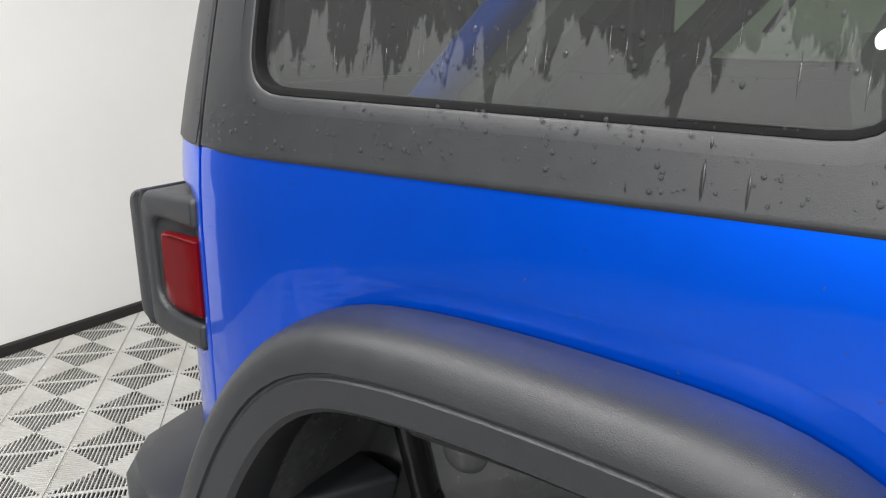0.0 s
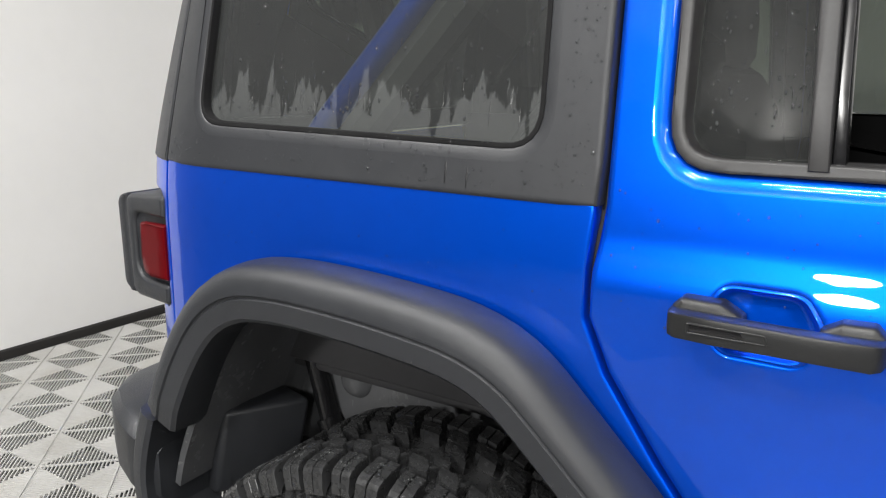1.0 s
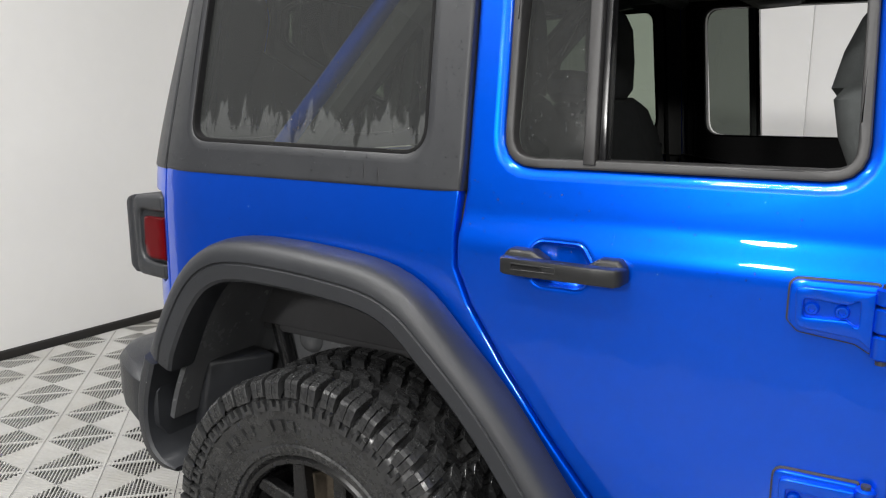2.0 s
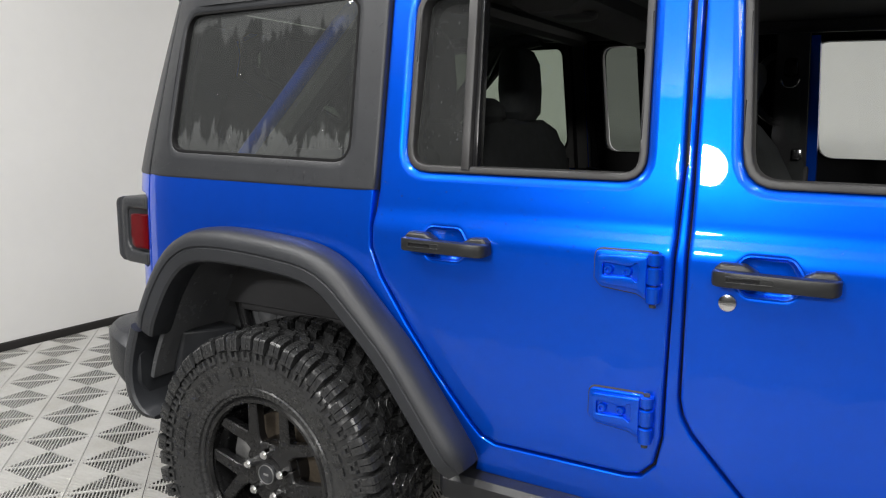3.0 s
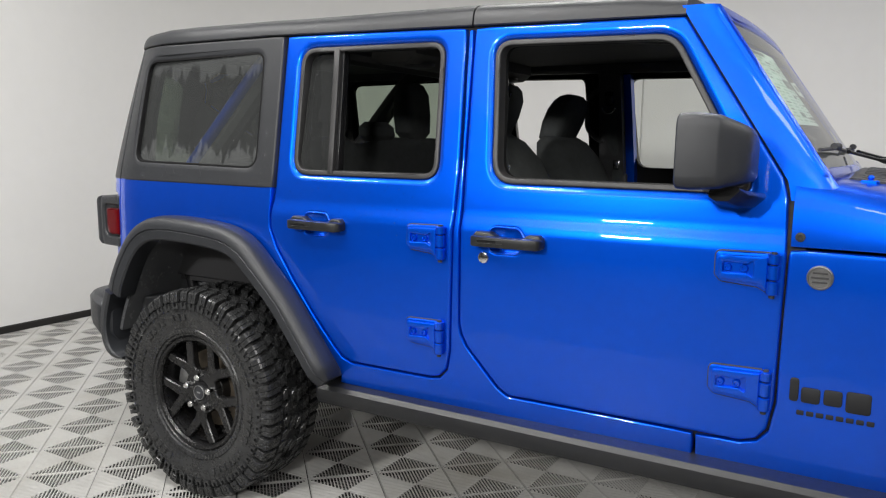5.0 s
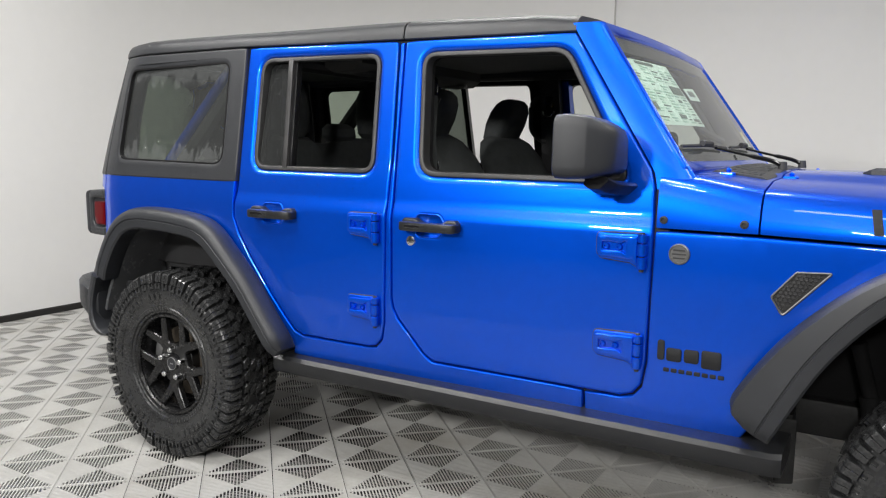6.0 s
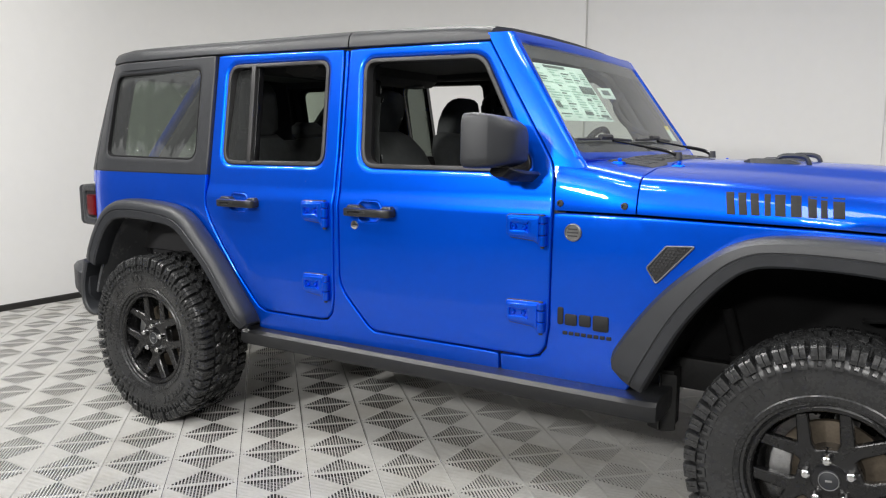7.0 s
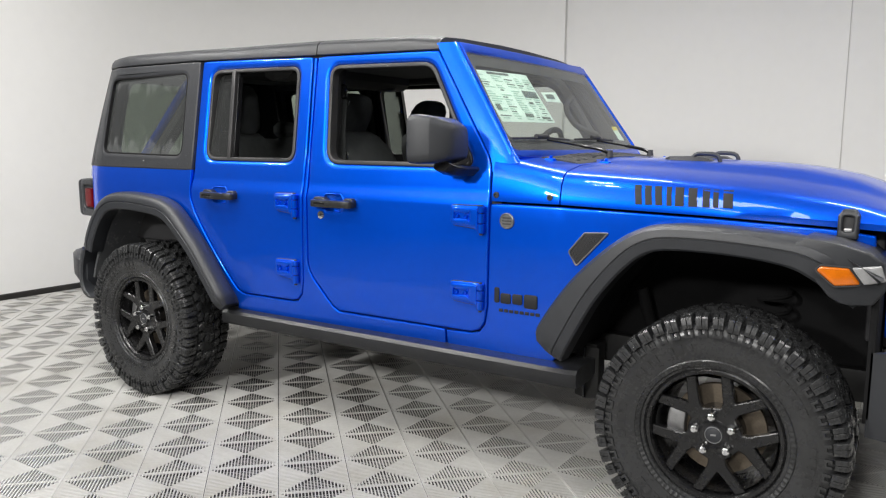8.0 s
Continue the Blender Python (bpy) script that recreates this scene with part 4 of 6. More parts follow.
def tread(parent):
    n = 48
    kinds = {}
    for s in (-1, 1):
        kinds[s] = [block_mesh(*lug(s, 0.076, 0.141, 0.100, 0.045, 0.366)), block_mesh(*lug(s, 0.082, 0.136, 0.088, 0.055, 0.370)),
                    block_mesh([(s * 0.036, 0.384, TYRE_R, 0.070, 0.0), (s * 0.050, 0.384, TYRE_R + 0.001, 0.092, s * 0.02), (s * 0.068, 0.384, TYRE_R, 0.076, s * 0.045)],
                               [(s * 0.040, 0.384, TYRE_R - 0.002, 0.02, 0.052), (s * 0.066, 0.384, TYRE_R - 0.002, 0.02, 0.085)]),
                    block_mesh([(s * 0.132, 0.338, 0.365, 0.026, -0.030), (s * 0.1435, 0.339, 0.362, 0.023, -0.030)], [(s * 0.132, 0.338, 0.365, 0.026, 0.030), (s * 0.1435, 0.339, 0.362, 0.023, 0.030)],
                               [(s * 0.132, 0.338, 0.349, 0.045, 0.0), (s * 0.1430, 0.339, 0.347, 0.042, 0.0)]),
                    block_mesh([(s * 0.002, 0.386, TYRE_R, 0.080, 0.0), (s * 0.018, 0.386, TYRE_R + 0.001, 0.088, s * 0.03), (s * 0.030, 0.386, TYRE_R, 0.066, s * 0.05)])]
    for k in range(n):
        for s in (-1, 1):
            half = 180 / n if s > 0 else 0
            a = k * 360 / n + half
            for j, extra in ((k % 2, 0), (2, 4.0), (3, 1.2), (4, 2.0)):
                if (j == 3 and s > 0) or (j == 4 and k % 2):
                    continue
                ob = new("tread_block", kinds[s][j])
                ob.parent = parent
                ob.matrix_basis = pose(0, 0, 0, 0, a + extra + (4.2 if j == 4 else 0), 0)


def pol(r, deg):
    return (r * math.cos(radians(deg)), r * math.sin(radians(deg)))


def wheel(loc, turn):
    """A black five-spoke alloy wheel with its mud tyre, nuts, disc and caliper. Outer face towards -y."""
    rim = lathe([(-0.106, 0.207), (-0.116, 0.212), (-0.118, 0.222), (-0.112, 0.230), (-0.100, 0.228), (-0.096, 0.212), (-0.06, 0.200), (0.02, 0.190), (0.09, 0.196), (0.11, 0.22), (0.11, 0.185), (0.02, 0.182),
                 (-0.06, 0.190), (-0.09, 0.198)], (0, 0, 0), 60)
    w = part("wheel", rim, RIM_BLACK, car, "satin black five-spoke alloy wheel", smooth=30)
    part("tyre", tyre_mesh(), RUBBER, w, "chunky black mud-terrain tyre", smooth=30)
    tread(w)
    # plain raised bars where the sidewall is lettered
    for a0, count in ((98, 3), (122, 4), (156, 5), (214, 6), (292, 6), (338, 4), (20, 5)):
        for k in range(count):
            a = radians(a0 + k * 6.2)
            rr = [(r * math.cos(a + q), y, r * math.sin(a + q)) for r, y in ((0.292, -0.1335), (0.318, -0.1375)) for q in (-0.036, 0.036)]
            back = [(x, y + 0.008, z) for x, y, z in rr]
            fr = [(x, y - 0.005, z) for x, y, z in rr]
            link_mesh("sidewall_bar", fr + back, [(0, 1, 3, 2), (4, 5, 7, 6), (0, 1, 5, 4), (2, 3, 7, 6), (0, 2, 6, 4), (1, 3, 7, 5)], RUBBER, w, smooth=0)
    teeth = []
    for k in range(180):
        a = k * math.tau / 180
        up = 0.0018 if k % 2 else 0.0
        teeth.append([(r * math.cos(a), y, r * math.sin(a)) for r, y in ((0.240, -0.120), (0.243, -0.1265 - up), (0.257, -0.1305 - up), (0.262, -0.127))])
    teeth.append(teeth[0])
    ring = loft(teeth, closed_ring=False)
    bmesh.ops.remove_doubles(ring, verts=ring.verts, dist=1e-6)
    part("rim_guard", ring, RUBBER, w, smooth=20)
    part("hub", lathe([(-0.094, 0.001), (-0.094, 0.042), (-0.088, 0.060), (-0.06, 0.088), (0.0, 0.09)], (0, 0, 0), 40), GLOSS_BLACK, w)
    for k in range(5):
        a = 126 + k * 72
        y_out = [pol(r, a + d) for r, d in ((0.040, 35.6), (0.088, 35.6), (0.091, 17.5), (0.112, 16.5), (0.207, 24.5), (0.209, 15.5), (0.130, 0), (0.209, -15.5), (0.207, -24.5), (0.112, -16.5), (0.091, -17.5), (0.088, -35.6), (0.040, -35.6))]
        bm = prism(y_out, -0.097, -0.066, "y", 0.0035, 1)
        for v in bm.verts:
            r = math.hypot(v.co.x, v.co.z)
            v.co.y -= 0.012 * ((r - 0.05) / 0.16) ** 2 - 0.006
        part("spoke", bm, RIM_BLACK, w, smooth=30)
    part("centre_cap", lathe([(-0.103, 0.0001), (-0.103, 0.024), (-0.100, 0.029), (-0.085, 0.031)], (0, 0, 0), 32), BLACK_PLASTIC, w)
    part("cap_ring", lathe([(-0.1025, 0.0262), (-0.1045, 0.0266), (-0.1045, 0.0278), (-0.1010, 0.0282)], (0, 0, 0), 40), STEEL, w, "thin bright ring")
    part("cap_bar", box(-0.009, 0.009, -0.1042, -0.1030, -0.003, 0.003, 0.0005), STEEL, w)
    for k in range(5):
        x, z = pol(0.0630, 90 + 72 * k)
        part("lug_nut", lathe([(-0.120, 0.0001), (-0.119, 0.009), (-0.115, 0.0132), (-0.100, 0.0142), (-0.086, 0.0155)], (x, 0, z), 18), CHROME, w, "bright lug nut")
    part("brake_disc", lathe([(-0.02, 0.07), (-0.022, 0.155), (-0.005, 0.156), (0.0, 0.07)], (0, 0, 0), 48), ROTOR, w)
    part("disc_hat", lathe([(-0.05, 0.001), (-0.05, 0.06), (-0.04, 0.072), (0.0, 0.074)], (0, 0, 0), 32), STEEL, w)
    cal = [pol(0.17, 150), pol(0.17, 162), pol(0.17, 175), pol(0.17, 188), pol(0.112, 188), pol(0.108, 168), pol(0.112, 150)]
    part("caliper", prism(cal, -0.055, 0.03, "y", 0.008), STEEL, w)
    w.matrix_basis = pose(*loc, 0, turn, 0)
    return w


w0 = wheel((0, -0.847, 0.4005), 2)
for x, s, turn in ((3.008, -1, -8), (0, 1, 40), (3.008, 1, 77)):
    copy_thing(w0, pose(x, s * 0.847, 0.4005, 0, turn, 0) if s < 0 else pose(x, s * 0.847, 0.4005, 0, turn, 180))

# ---------------------------------------------------------------- lamps, bumpers, mirrors, trim
for sgn in (-1, 1):
    # tail lamp: black housing with a red lens let into its outer face
    def lamp_face(lift):
        return lambda u, v, d: (u, sgn * (0.792 + 0.19 * (u + 0.68) + lift - d), v)

    face = rounded([(-0.806, 1.126), (-0.640, 1.138), (-0.640, 1.090), (-0.772, 1.090), (-0.770, 0.950), (-0.640, 0.952), (-0.640, 0.908), (-0.800, 0.904)], [0.03, 0.012, 0.008, 0.028, 0.034, 0.008, 0.012, 0.03], 6)
    tl = part("tail_lamp", sheet(face, [], lamp_face(0), 0.10, 0.010, 0), BLACK_PLASTIC, car, "black tail lamp housing with red lens", smooth=60)
    shell = rounded([(-0.852, 1.116), (-0.8085, 1.126), (-0.8025, 0.904), (-0.846, 0.914)], [0.045, 0.004, 0.004, 0.045], 7)
    part("housing_shell", sheet(shell, [], lamp_face(-0.003), 0.10, 0.010, 0), BLACK_PLASTIC, tl, smooth=60)
    part("lens", sheet(rounded([(-0.744, 1.072), (-0.638, 1.076), (-0.638, 0.962), (-0.742, 0.960)], [0.010, 0.003, 0.003, 0.026], 6), [], lamp_face(0.002), 0.04, 0.006, 0.04), RED, tl, "red lamp lens")
    part("lamp_backing", sheet(rounded([(-0.78, 1.096), (-0.66, 1.096), (-0.66, 0.944), (-0.78, 0.944)], 0.01), [], lambda u, v, d: (u, sgn * (0.765 + 0.12 * (u + 0.78) - d), v), 0.05, 0.004, 0.05), BLACK_PLASTIC, tl)
    # rear bumper end
    rings = []
    for x, k, z0, z1 in ((-0.58, 0.895, 0.50, 0.66), (-0.61, 0.907, 0.495, 0.675), (-0.66, 0.907, 0.495, 0.695), (-0.73, 0.885, 0.51, 0.704), (-0.80, 0.845, 0.535, 0.706), (-0.85, 0.785, 0.555, 0.702), (-0.875, 0.71, 0.575, 0.695)):
        zc, h = (z0 + z1) / 2, (z1 - z0) / 2
        rings.append([(x, sgn * y, zc + h * v) for y, v in ((0.60, 1.0), (k - 0.05, 1.0), (k - 0.02, 0.94), (k, 0.72), (k, -0.4), (k - 0.03, -0.9), (k - 0.08, -1), (0.60, -1))])
    part("rear_bumper_end", loft(rings), BLACK_PLASTIC, car, "matte black rear bumper end")
    # curved strip that carries the bumper up to the flare's foot
    path = smoothed([(-0.49, 0.462), (-0.54, 0.470), (-0.578, 0.506), (-0.592, 0.57), (-0.582, 0.64), (-0.553, 0.724)], 16)
    rings = []
    for i, (x, z) in enumerate(path):
        (ax, az), (bx, bz) = path[max(i - 1, 0)], path[min(i + 1, len(path) - 1)]
        ln = math.hypot(bx - ax, bz - az)
        nx, nz = -(bz - az) / ln, (bx - ax) / ln
        w = 0.3 + 0.7 * ease(i / 5)
        rings.append([(x + nx * o * w, sgn * y, z + nz * o * w) for o, y in ((0.050, 0.76), (0.052, 0.898), (0.046, 0.914), (0.034, 0.922), (0.010, 0.925), (0.001, 0.919), (0.0, 0.76))])
    part("bumper_end_strip", loft(rings), BLACK_PLASTIC, car, smooth=40)
    # mirror
    rings = []
    for x, dy, dz in ((1.784, -0.004, -0.004), (1.788, 0.0, 0.0), (1.820, 0.002, 0.002), (1.835, -0.001, 0.001), (1.882, -0.006, -0.005), (1.890, -0.011, -0.008), (1.922, -0.040, -0.022), (1.944, -0.064, -0.036), (1.952, -0.085, -0.052)):
        y0, y1, z0, z1 = 0.715 - dy * 0.3, 0.930 + dy, 1.273 - dz * 0.6, 1.468 + dz
        sq = rounded([(y0, z0), (y1, z0 + 0.004), (y1 - 0.004, z1), (y0, z1 - 0.010)], [0.02, 0.035, 0.035, 0.03], 6)
        rings.append([(x + 0.05 * (y1 - q[0]) * 0.6, sgn * q[0], q[1]) for q in sq])
    mir = part("door_mirror", loft(rings), BLACK_PLASTIC, car, "matte black square door mirror")
    rings = []
    for y, x0, x1, z0, z1 in ((0.66, 1.868, 1.975, 1.222, 1.262), (0.74, 1.862, 1.968, 1.224, 1.266), (0.80, 1.856, 1.950, 1.232, 1.274), (0.835, 1.85, 1.932, 1.246, 1.284)):
        rings.append([(q[0], sgn * y, q[1]) for q in rounded([(x0, z0 + 0.012), (x0 + 0.02, z0), (x1 - 0.03, z0), (x1, z0 + 0.03), (x1 - 0.01, z1), (x0 + 0.01, z1)], 0.01, 3)])
    part("mirror_arm", loft(rings), GLOSS_BLACK, mir)
    part("mirror_glass", prism(rounded([(0.735, 1.292), (0.905, 1.292), (0.905, 1.448), (0.735, 1.44)], 0.025), 1.781, 1.786, "x"), CHROME, mir) if sgn > 0 else \
        part("mirror_glass", prism([(-a, b) for a, b in rounded([(0.735, 1.292), (0.905, 1.292), (0.905, 1.448), (0.735, 1.44)], 0.025)], 1.781, 1.786, "x"), CHROME, mir)

    mir.location = (0.022, 0.10 * sgn, 0)
    # fender vent with a honeycomb grille
    vent = rounded([(2.402, 0.951), (2.466, 1.029), (2.565, 1.034), (2.437, 0.892)], [0.012, 0.012, 0.006, 0.012], 4)
    vo = part("fender_vent", tube([on_side(sgn, 0.004)(u, v, 0) for u, v in grown(vent, -0.003)], 0.0034, 8, closed=True), BADGE, car, "black fender vent with honeycomb grille")
    part("vent_back", sheet(grown(vent, -0.006), [], on_side(sgn, 0.002), 0.004, 0.001, 0), TRIM, vo)
    hexes = bmesh.new()
    area = np.array(grown(vent, -0.009))
    for i in range(16):
        for j in range(16):
            cx, cz = 2.405 + i * 0.0125, 0.88 + j * 0.0145 * 0.75 + 0.0
            cx += 0.00625 * (j % 2)
            hit = False
            for k in range(len(area)):
                a, b = area[k - 1], area[k]
                if (a[1] > cz) != (b[1] > cz) and cx < (b[0] - a[0]) * (cz - a[1]) / (b[1] - a[1]) + a[0]:
                    hit = not hit
            if hit:
                ring = [(cx + 0.0066 * math.sin(q * math.pi / 3), cz + 0.0066 * math.cos(q * math.pi / 3)) for q in range(6)]
                join(hexes, tube([(u, across(sgn, half_width(u, v) + 0.004, u), v) for u, v in ring], 0.0012, 4, closed=True))
    part("honeycomb", hexes, SEAL, vo)
    # round badge and plain emblem bars
    y = half_width(2.139, 1.052)
    bd = part("badge", lathe([(sgn * 0.005, 0.0001), (sgn * 0.005, 0.026), (sgn * 0.0075, 0.028), (sgn * 0.006, 0.0315), (0, 0.0325)], (2.139, sgn * y, 1.052), 36), BADGE, car, "round grey metal badge")
    for k, (a, b) in enumerate(((-0.018, 0.018), (-0.021, 0.021), (-0.018, 0.018))):
        part("badge_bar", box(2.139 + a, 2.139 + b, sgn * y - 0.0075, sgn * y + 0.0075, 1.062 - k * 0.012, 1.067 - k * 0.012, 0.001), TRIM, bd)
    # emblem lettering kept as plain bars
    for x0, x1, z0, z1 in ((2.088, 2.110, 0.716, 0.780), (2.116, 2.162, 0.716, 0.758), (2.170, 2.214, 0.718, 0.760), (2.222, 2.280, 0.708, 0.764)):
        part("emblem_bar", sheet(rounded([(x0, z0), (x1, z0), (x1, z1), (x0, z1)], 0.008, 3), [], on_side(sgn, 0.005), 0.006, 0.0015, 0), DECAL, car, "black emblem bar")
    for k in range(8):
        x0 = 2.108 + k * 0.0235
        part("emblem_bar", sheet(rounded([(x0, 0.680), (x0 + 0.018, 0.680), (x0 + 0.018, 0.693), (x0, 0.693)], 0.002, 2), [], on_side(sgn, 0.003), 0.004, 0.001, 0), DECAL, car, "small black emblem bar")
    # cowl screws
    for x, z in ((2.085, 1.153), (2.319, 1.153)):
        y = half_width(x, 1.0) - 0.008
        part("cowl_screw", lathe([(sgn * 0.004, 0.0001), (sgn * 0.004, 0.006), (sgn * 0.009, 0.0065), (sgn * 0.007, 0.012), (-sgn * 0.002, 0.0125)], (x, sgn * y, z), 18), TRIM, car)
    # bonnet side decal: slanting stencil blocks standing in for lettering
    for x0, wide, slant in ((2.645, 0.024, 0.16), (2.681, 0.024, 0.16), (2.717, 0.024, 0.16), (2.757, 0.018, 0.12), (2.787, 0.030, 0.12), (2.832, 0.030, 0.12), (2.880, 0.024, 0.12), (2.915, 0.018, 0.12), (2.948, 0.032, 0.12)):
        z0, z1 = 1.142, 1.212 - 0.03 * (x0 - 2.645)
        q = [(x0 + slant * (1.175 - z), z) for z in (z0, z1)]
        q = [q[0], (q[0][0] + wide, z0), (q[1][0] + wide, z1), q[1]]
        part("decal_block", sheet(q, [], lambda u, v, d: (u, sgn * (half_width(u, 1.0) - 0.006 - bonnet_in(u, v) + 0.002 - d), v), 0.002, 0.0002, 0.02), DECAL, hood, "black decal block")
    # bonnet latch: a rubber loop over a steel catch
    ly = half_width(3.339, 1.0)
    latch = part("bonnet_latch", sheet(rounded([(3.308, 1.060), (3.308, 1.136), (3.321, 1.156), (3.357, 1.156), (3.370, 1.136), (3.370, 1.060)], 0.010, 4),
                                       [rounded([(3.324, 1.085), (3.324, 1.134), (3.354, 1.134), (3.354, 1.085)], 0.006, 3)], lambda u, v, d: (u, sgn * (ly + 0.022 - 0.25 * max(0, v - 1.12) - d), v), 0.05, 0.007, 0),
                 BLACK_PLASTIC, car, "black rubber bonnet latch")
    part("latch_back", box(3.315, 3.363, min(sgn * (ly - 0.03), sgn * (ly + 0.004)), max(sgn * (ly - 0.03), sgn * (ly + 0.004)), 1.075, 1.142, 0.004), TRIM, latch)
    part("latch_catch", box(3.327, 3.351, min(sgn * (ly - 0.01), sgn * (ly + 0.012)), max(sgn * (ly - 0.01), sgn * (ly + 0.012)), 1.082, 1.096, 0.003), STEEL, latch)
    # blunt nose of the front flare, with its amber marker and running lamp
    def nose_y(u):
        return 0.939 - 0.5 * max(0, u - 3.30) ** 1.2

    nose = prism([(3.19, 1.045), (3.230, 1.003), (3.317, 0.902), (3.345, 0.884), (3.375, 0.878), (3.434, 0.879), (3.468, 0.930), (3.456, 1.010), (3.42, 1.040), (3.33, 1.068), (3.24, 1.078)], 0.62, 0.940, "y", 0.009, 2)
    for v in nose.verts:
        v.co.y = sgn * (v.co.y - (0.940 - nose_y(v.co.x)) * (v.co.y - 0.62) / 0.32)
    part("flare_nose", nose, BLACK_PLASTIC, car, smooth=40)
    mk = rounded([(3.278, 0.983), (3.292, 0.996), (3.366, 0.993), (3.402, 0.944), (3.332, 0.937)], [0.008, 0.008, 0.008, 0.008, 0.012], 5)
    part("side_marker", sheet(mk, [], lambda u, v, d: (u, sgn * (nose_y(u) + 0.005 - d), v), 0.05, 0.006, 0), AMBER, car, "amber side marker lamp")
    part("marker_rim", sheet(grown(mk, 0.005), [grown(mk, 0.0005)], lambda u, v, d: (u, sgn * (nose_y(u) + 0.003 - d), v), 0.03, 0.0015, 0), TRIM, car)
    dl = rounded([(3.373, 0.996), (3.450, 1.004), (3.464, 0.956), (3.409, 0.945)], 0.005, 4)
    part("running_lamp", sheet(dl, [], lambda u, v, d: (u, sgn * (nose_y(u) + 0.014 - d), v), 0.06, 0.005, 0.02), LAMP_CLEAR, car, "clear running lamp")
    # bolts in the arch lip
    for x, z in ((-0.478, 0.803), (-0.368, 0.940), (-0.05, 0.994), (0.13, 0.972)):
        part("arch_bolt", lathe([(sgn * 0.006, 0.0001), (sgn * 0.005, 0.005), (0, 0.008)], (x, sgn * 0.923, z), 12), GLOSS_BLACK, car)
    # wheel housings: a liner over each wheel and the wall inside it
    # same liner twice: rear lightened for bounce light, front near-black for shade
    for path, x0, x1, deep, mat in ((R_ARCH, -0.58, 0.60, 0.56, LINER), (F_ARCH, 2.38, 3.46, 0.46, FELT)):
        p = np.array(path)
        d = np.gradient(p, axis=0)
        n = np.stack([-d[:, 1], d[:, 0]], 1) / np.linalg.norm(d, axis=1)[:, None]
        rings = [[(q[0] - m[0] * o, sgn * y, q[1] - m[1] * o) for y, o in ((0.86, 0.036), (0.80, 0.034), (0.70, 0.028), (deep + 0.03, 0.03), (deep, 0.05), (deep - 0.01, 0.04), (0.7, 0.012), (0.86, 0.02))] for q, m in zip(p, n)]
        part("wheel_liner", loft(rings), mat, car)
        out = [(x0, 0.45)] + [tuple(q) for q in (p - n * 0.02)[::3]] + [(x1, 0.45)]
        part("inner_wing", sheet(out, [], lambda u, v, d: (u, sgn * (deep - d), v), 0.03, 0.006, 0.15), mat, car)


# ---------------------------------------------------------------- cabin
def cushion(rings_spec, y, w):
    """A padded shape: sections (x, z, thickness, width share, lean direction)."""
    rings = []
    for x, z, th, k in rings_spec:
        half = w * k / 2
        rings.append([(x + th / 2 * math.copysign(abs(math.cos(a)) ** 0.7, math.cos(a)), y + half * math.copysign(abs(math.sin(a)) ** 0.55, math.sin(a)), z) for a in np.linspace(0, math.tau, 20, endpoint=False)])
    return loft(rings)


def seat(name, x, y, w, label):
    s = part(name, cushion([(x + 0.19, 0.86, 0.16, 0.92), (x + 0.17, 0.90, 0.18, 1.0), (x + 0.16, 1.05, 0.17, 1.05), (x + 0.110, 1.20, 0.20, 1.02), (x + 0.055, 1.32, 0.19, 0.92), (x + 0.02, 1.39, 0.15, 0.74), (x + 0.005, 1.42, 0.08, 0.55)], y, w), CLOTH, car, label)
    part("seat_base", box(x + 0.12, x + 0.66, y - w / 2, y + w / 2, 0.72, 0.90, 0.06, 4), CLOTH, s)
    h = part("headrest", cushion([(x - 0.010, 1.392, 0.08, 0.66), (x - 0.004, 1.412, 0.12, 0.86), (x + 0.020, 1.48, 0.135, 0.94), (x + 0.042, 1.54, 0.13, 0.90), (x + 0.054, 1.578, 0.105, 0.76), (x + 0.058, 1.596, 0.075, 0.56), (x + 0.059, 1.604, 0.03, 0.36)], y, 0.30), CLOTH, s)
    for dy in (-0.06, 0.06):
        part("headrest_post", tube([(x + 0.01, y + dy, 1.38), (x + 0.01, y + dy, 1.46)], 0.007, 8), CHROME, h)
    return s


seat("front_seat", 0.945, -0.365, 0.56, "charcoal cloth front seat with headrest")
seat("front_seat", 0.935, 0.365, 0.52, "charcoal cloth front seat with headrest")
bench = part("rear_bench", loft([[(0.30, y, 0.80), (0.36, y, 0.86), (0.30, y, 1.10), (0.245, y, 1.30), (0.215, y, 1.385 - dip), (0.185, y, 1.405 - dip), (0.14, y, 1.395 - dip), (0.12, y, 1.35 - dip), (0.17, y, 1.05), (0.24, y, 0.80)]
                                 for y, dip in ((-0.60, 0.05), (-0.58, 0.02), (-0.5, 0), (-0.25, 0), (-0.2, 0.03), (-0.1, 0.03), (0, 0), (0.5, 0), (0.58, 0.02), (0.60, 0.05))]), CLOTH, car, "charcoal cloth rear bench seat back")
part("bench_base", box(0.28, 0.80, -0.60, 0.60, 0.70, 0.88, 0.06, 4), CLOTH, bench)
for y in (-0.36, 0.33):
    part("headrest", cushion([(0.165, 1.40, 0.08, 0.6), (0.165, 1.43, 0.11, 0.85), (0.16, 1.52, 0.12, 0.9), (0.155, 1.62, 0.11, 0.85), (0.15, 1.665, 0.08, 0.65), (0.15, 1.678, 0.04, 0.4)], y, 0.27), CLOTH, bench)
part("headrest", cushion([(0.165, 1.385, 0.08, 0.7), (0.165, 1.41, 0.11, 0.95), (0.16, 1.45, 0.11, 0.9), (0.155, 1.475, 0.06, 0.6)], 0.02, 0.22), CLOTH, bench)

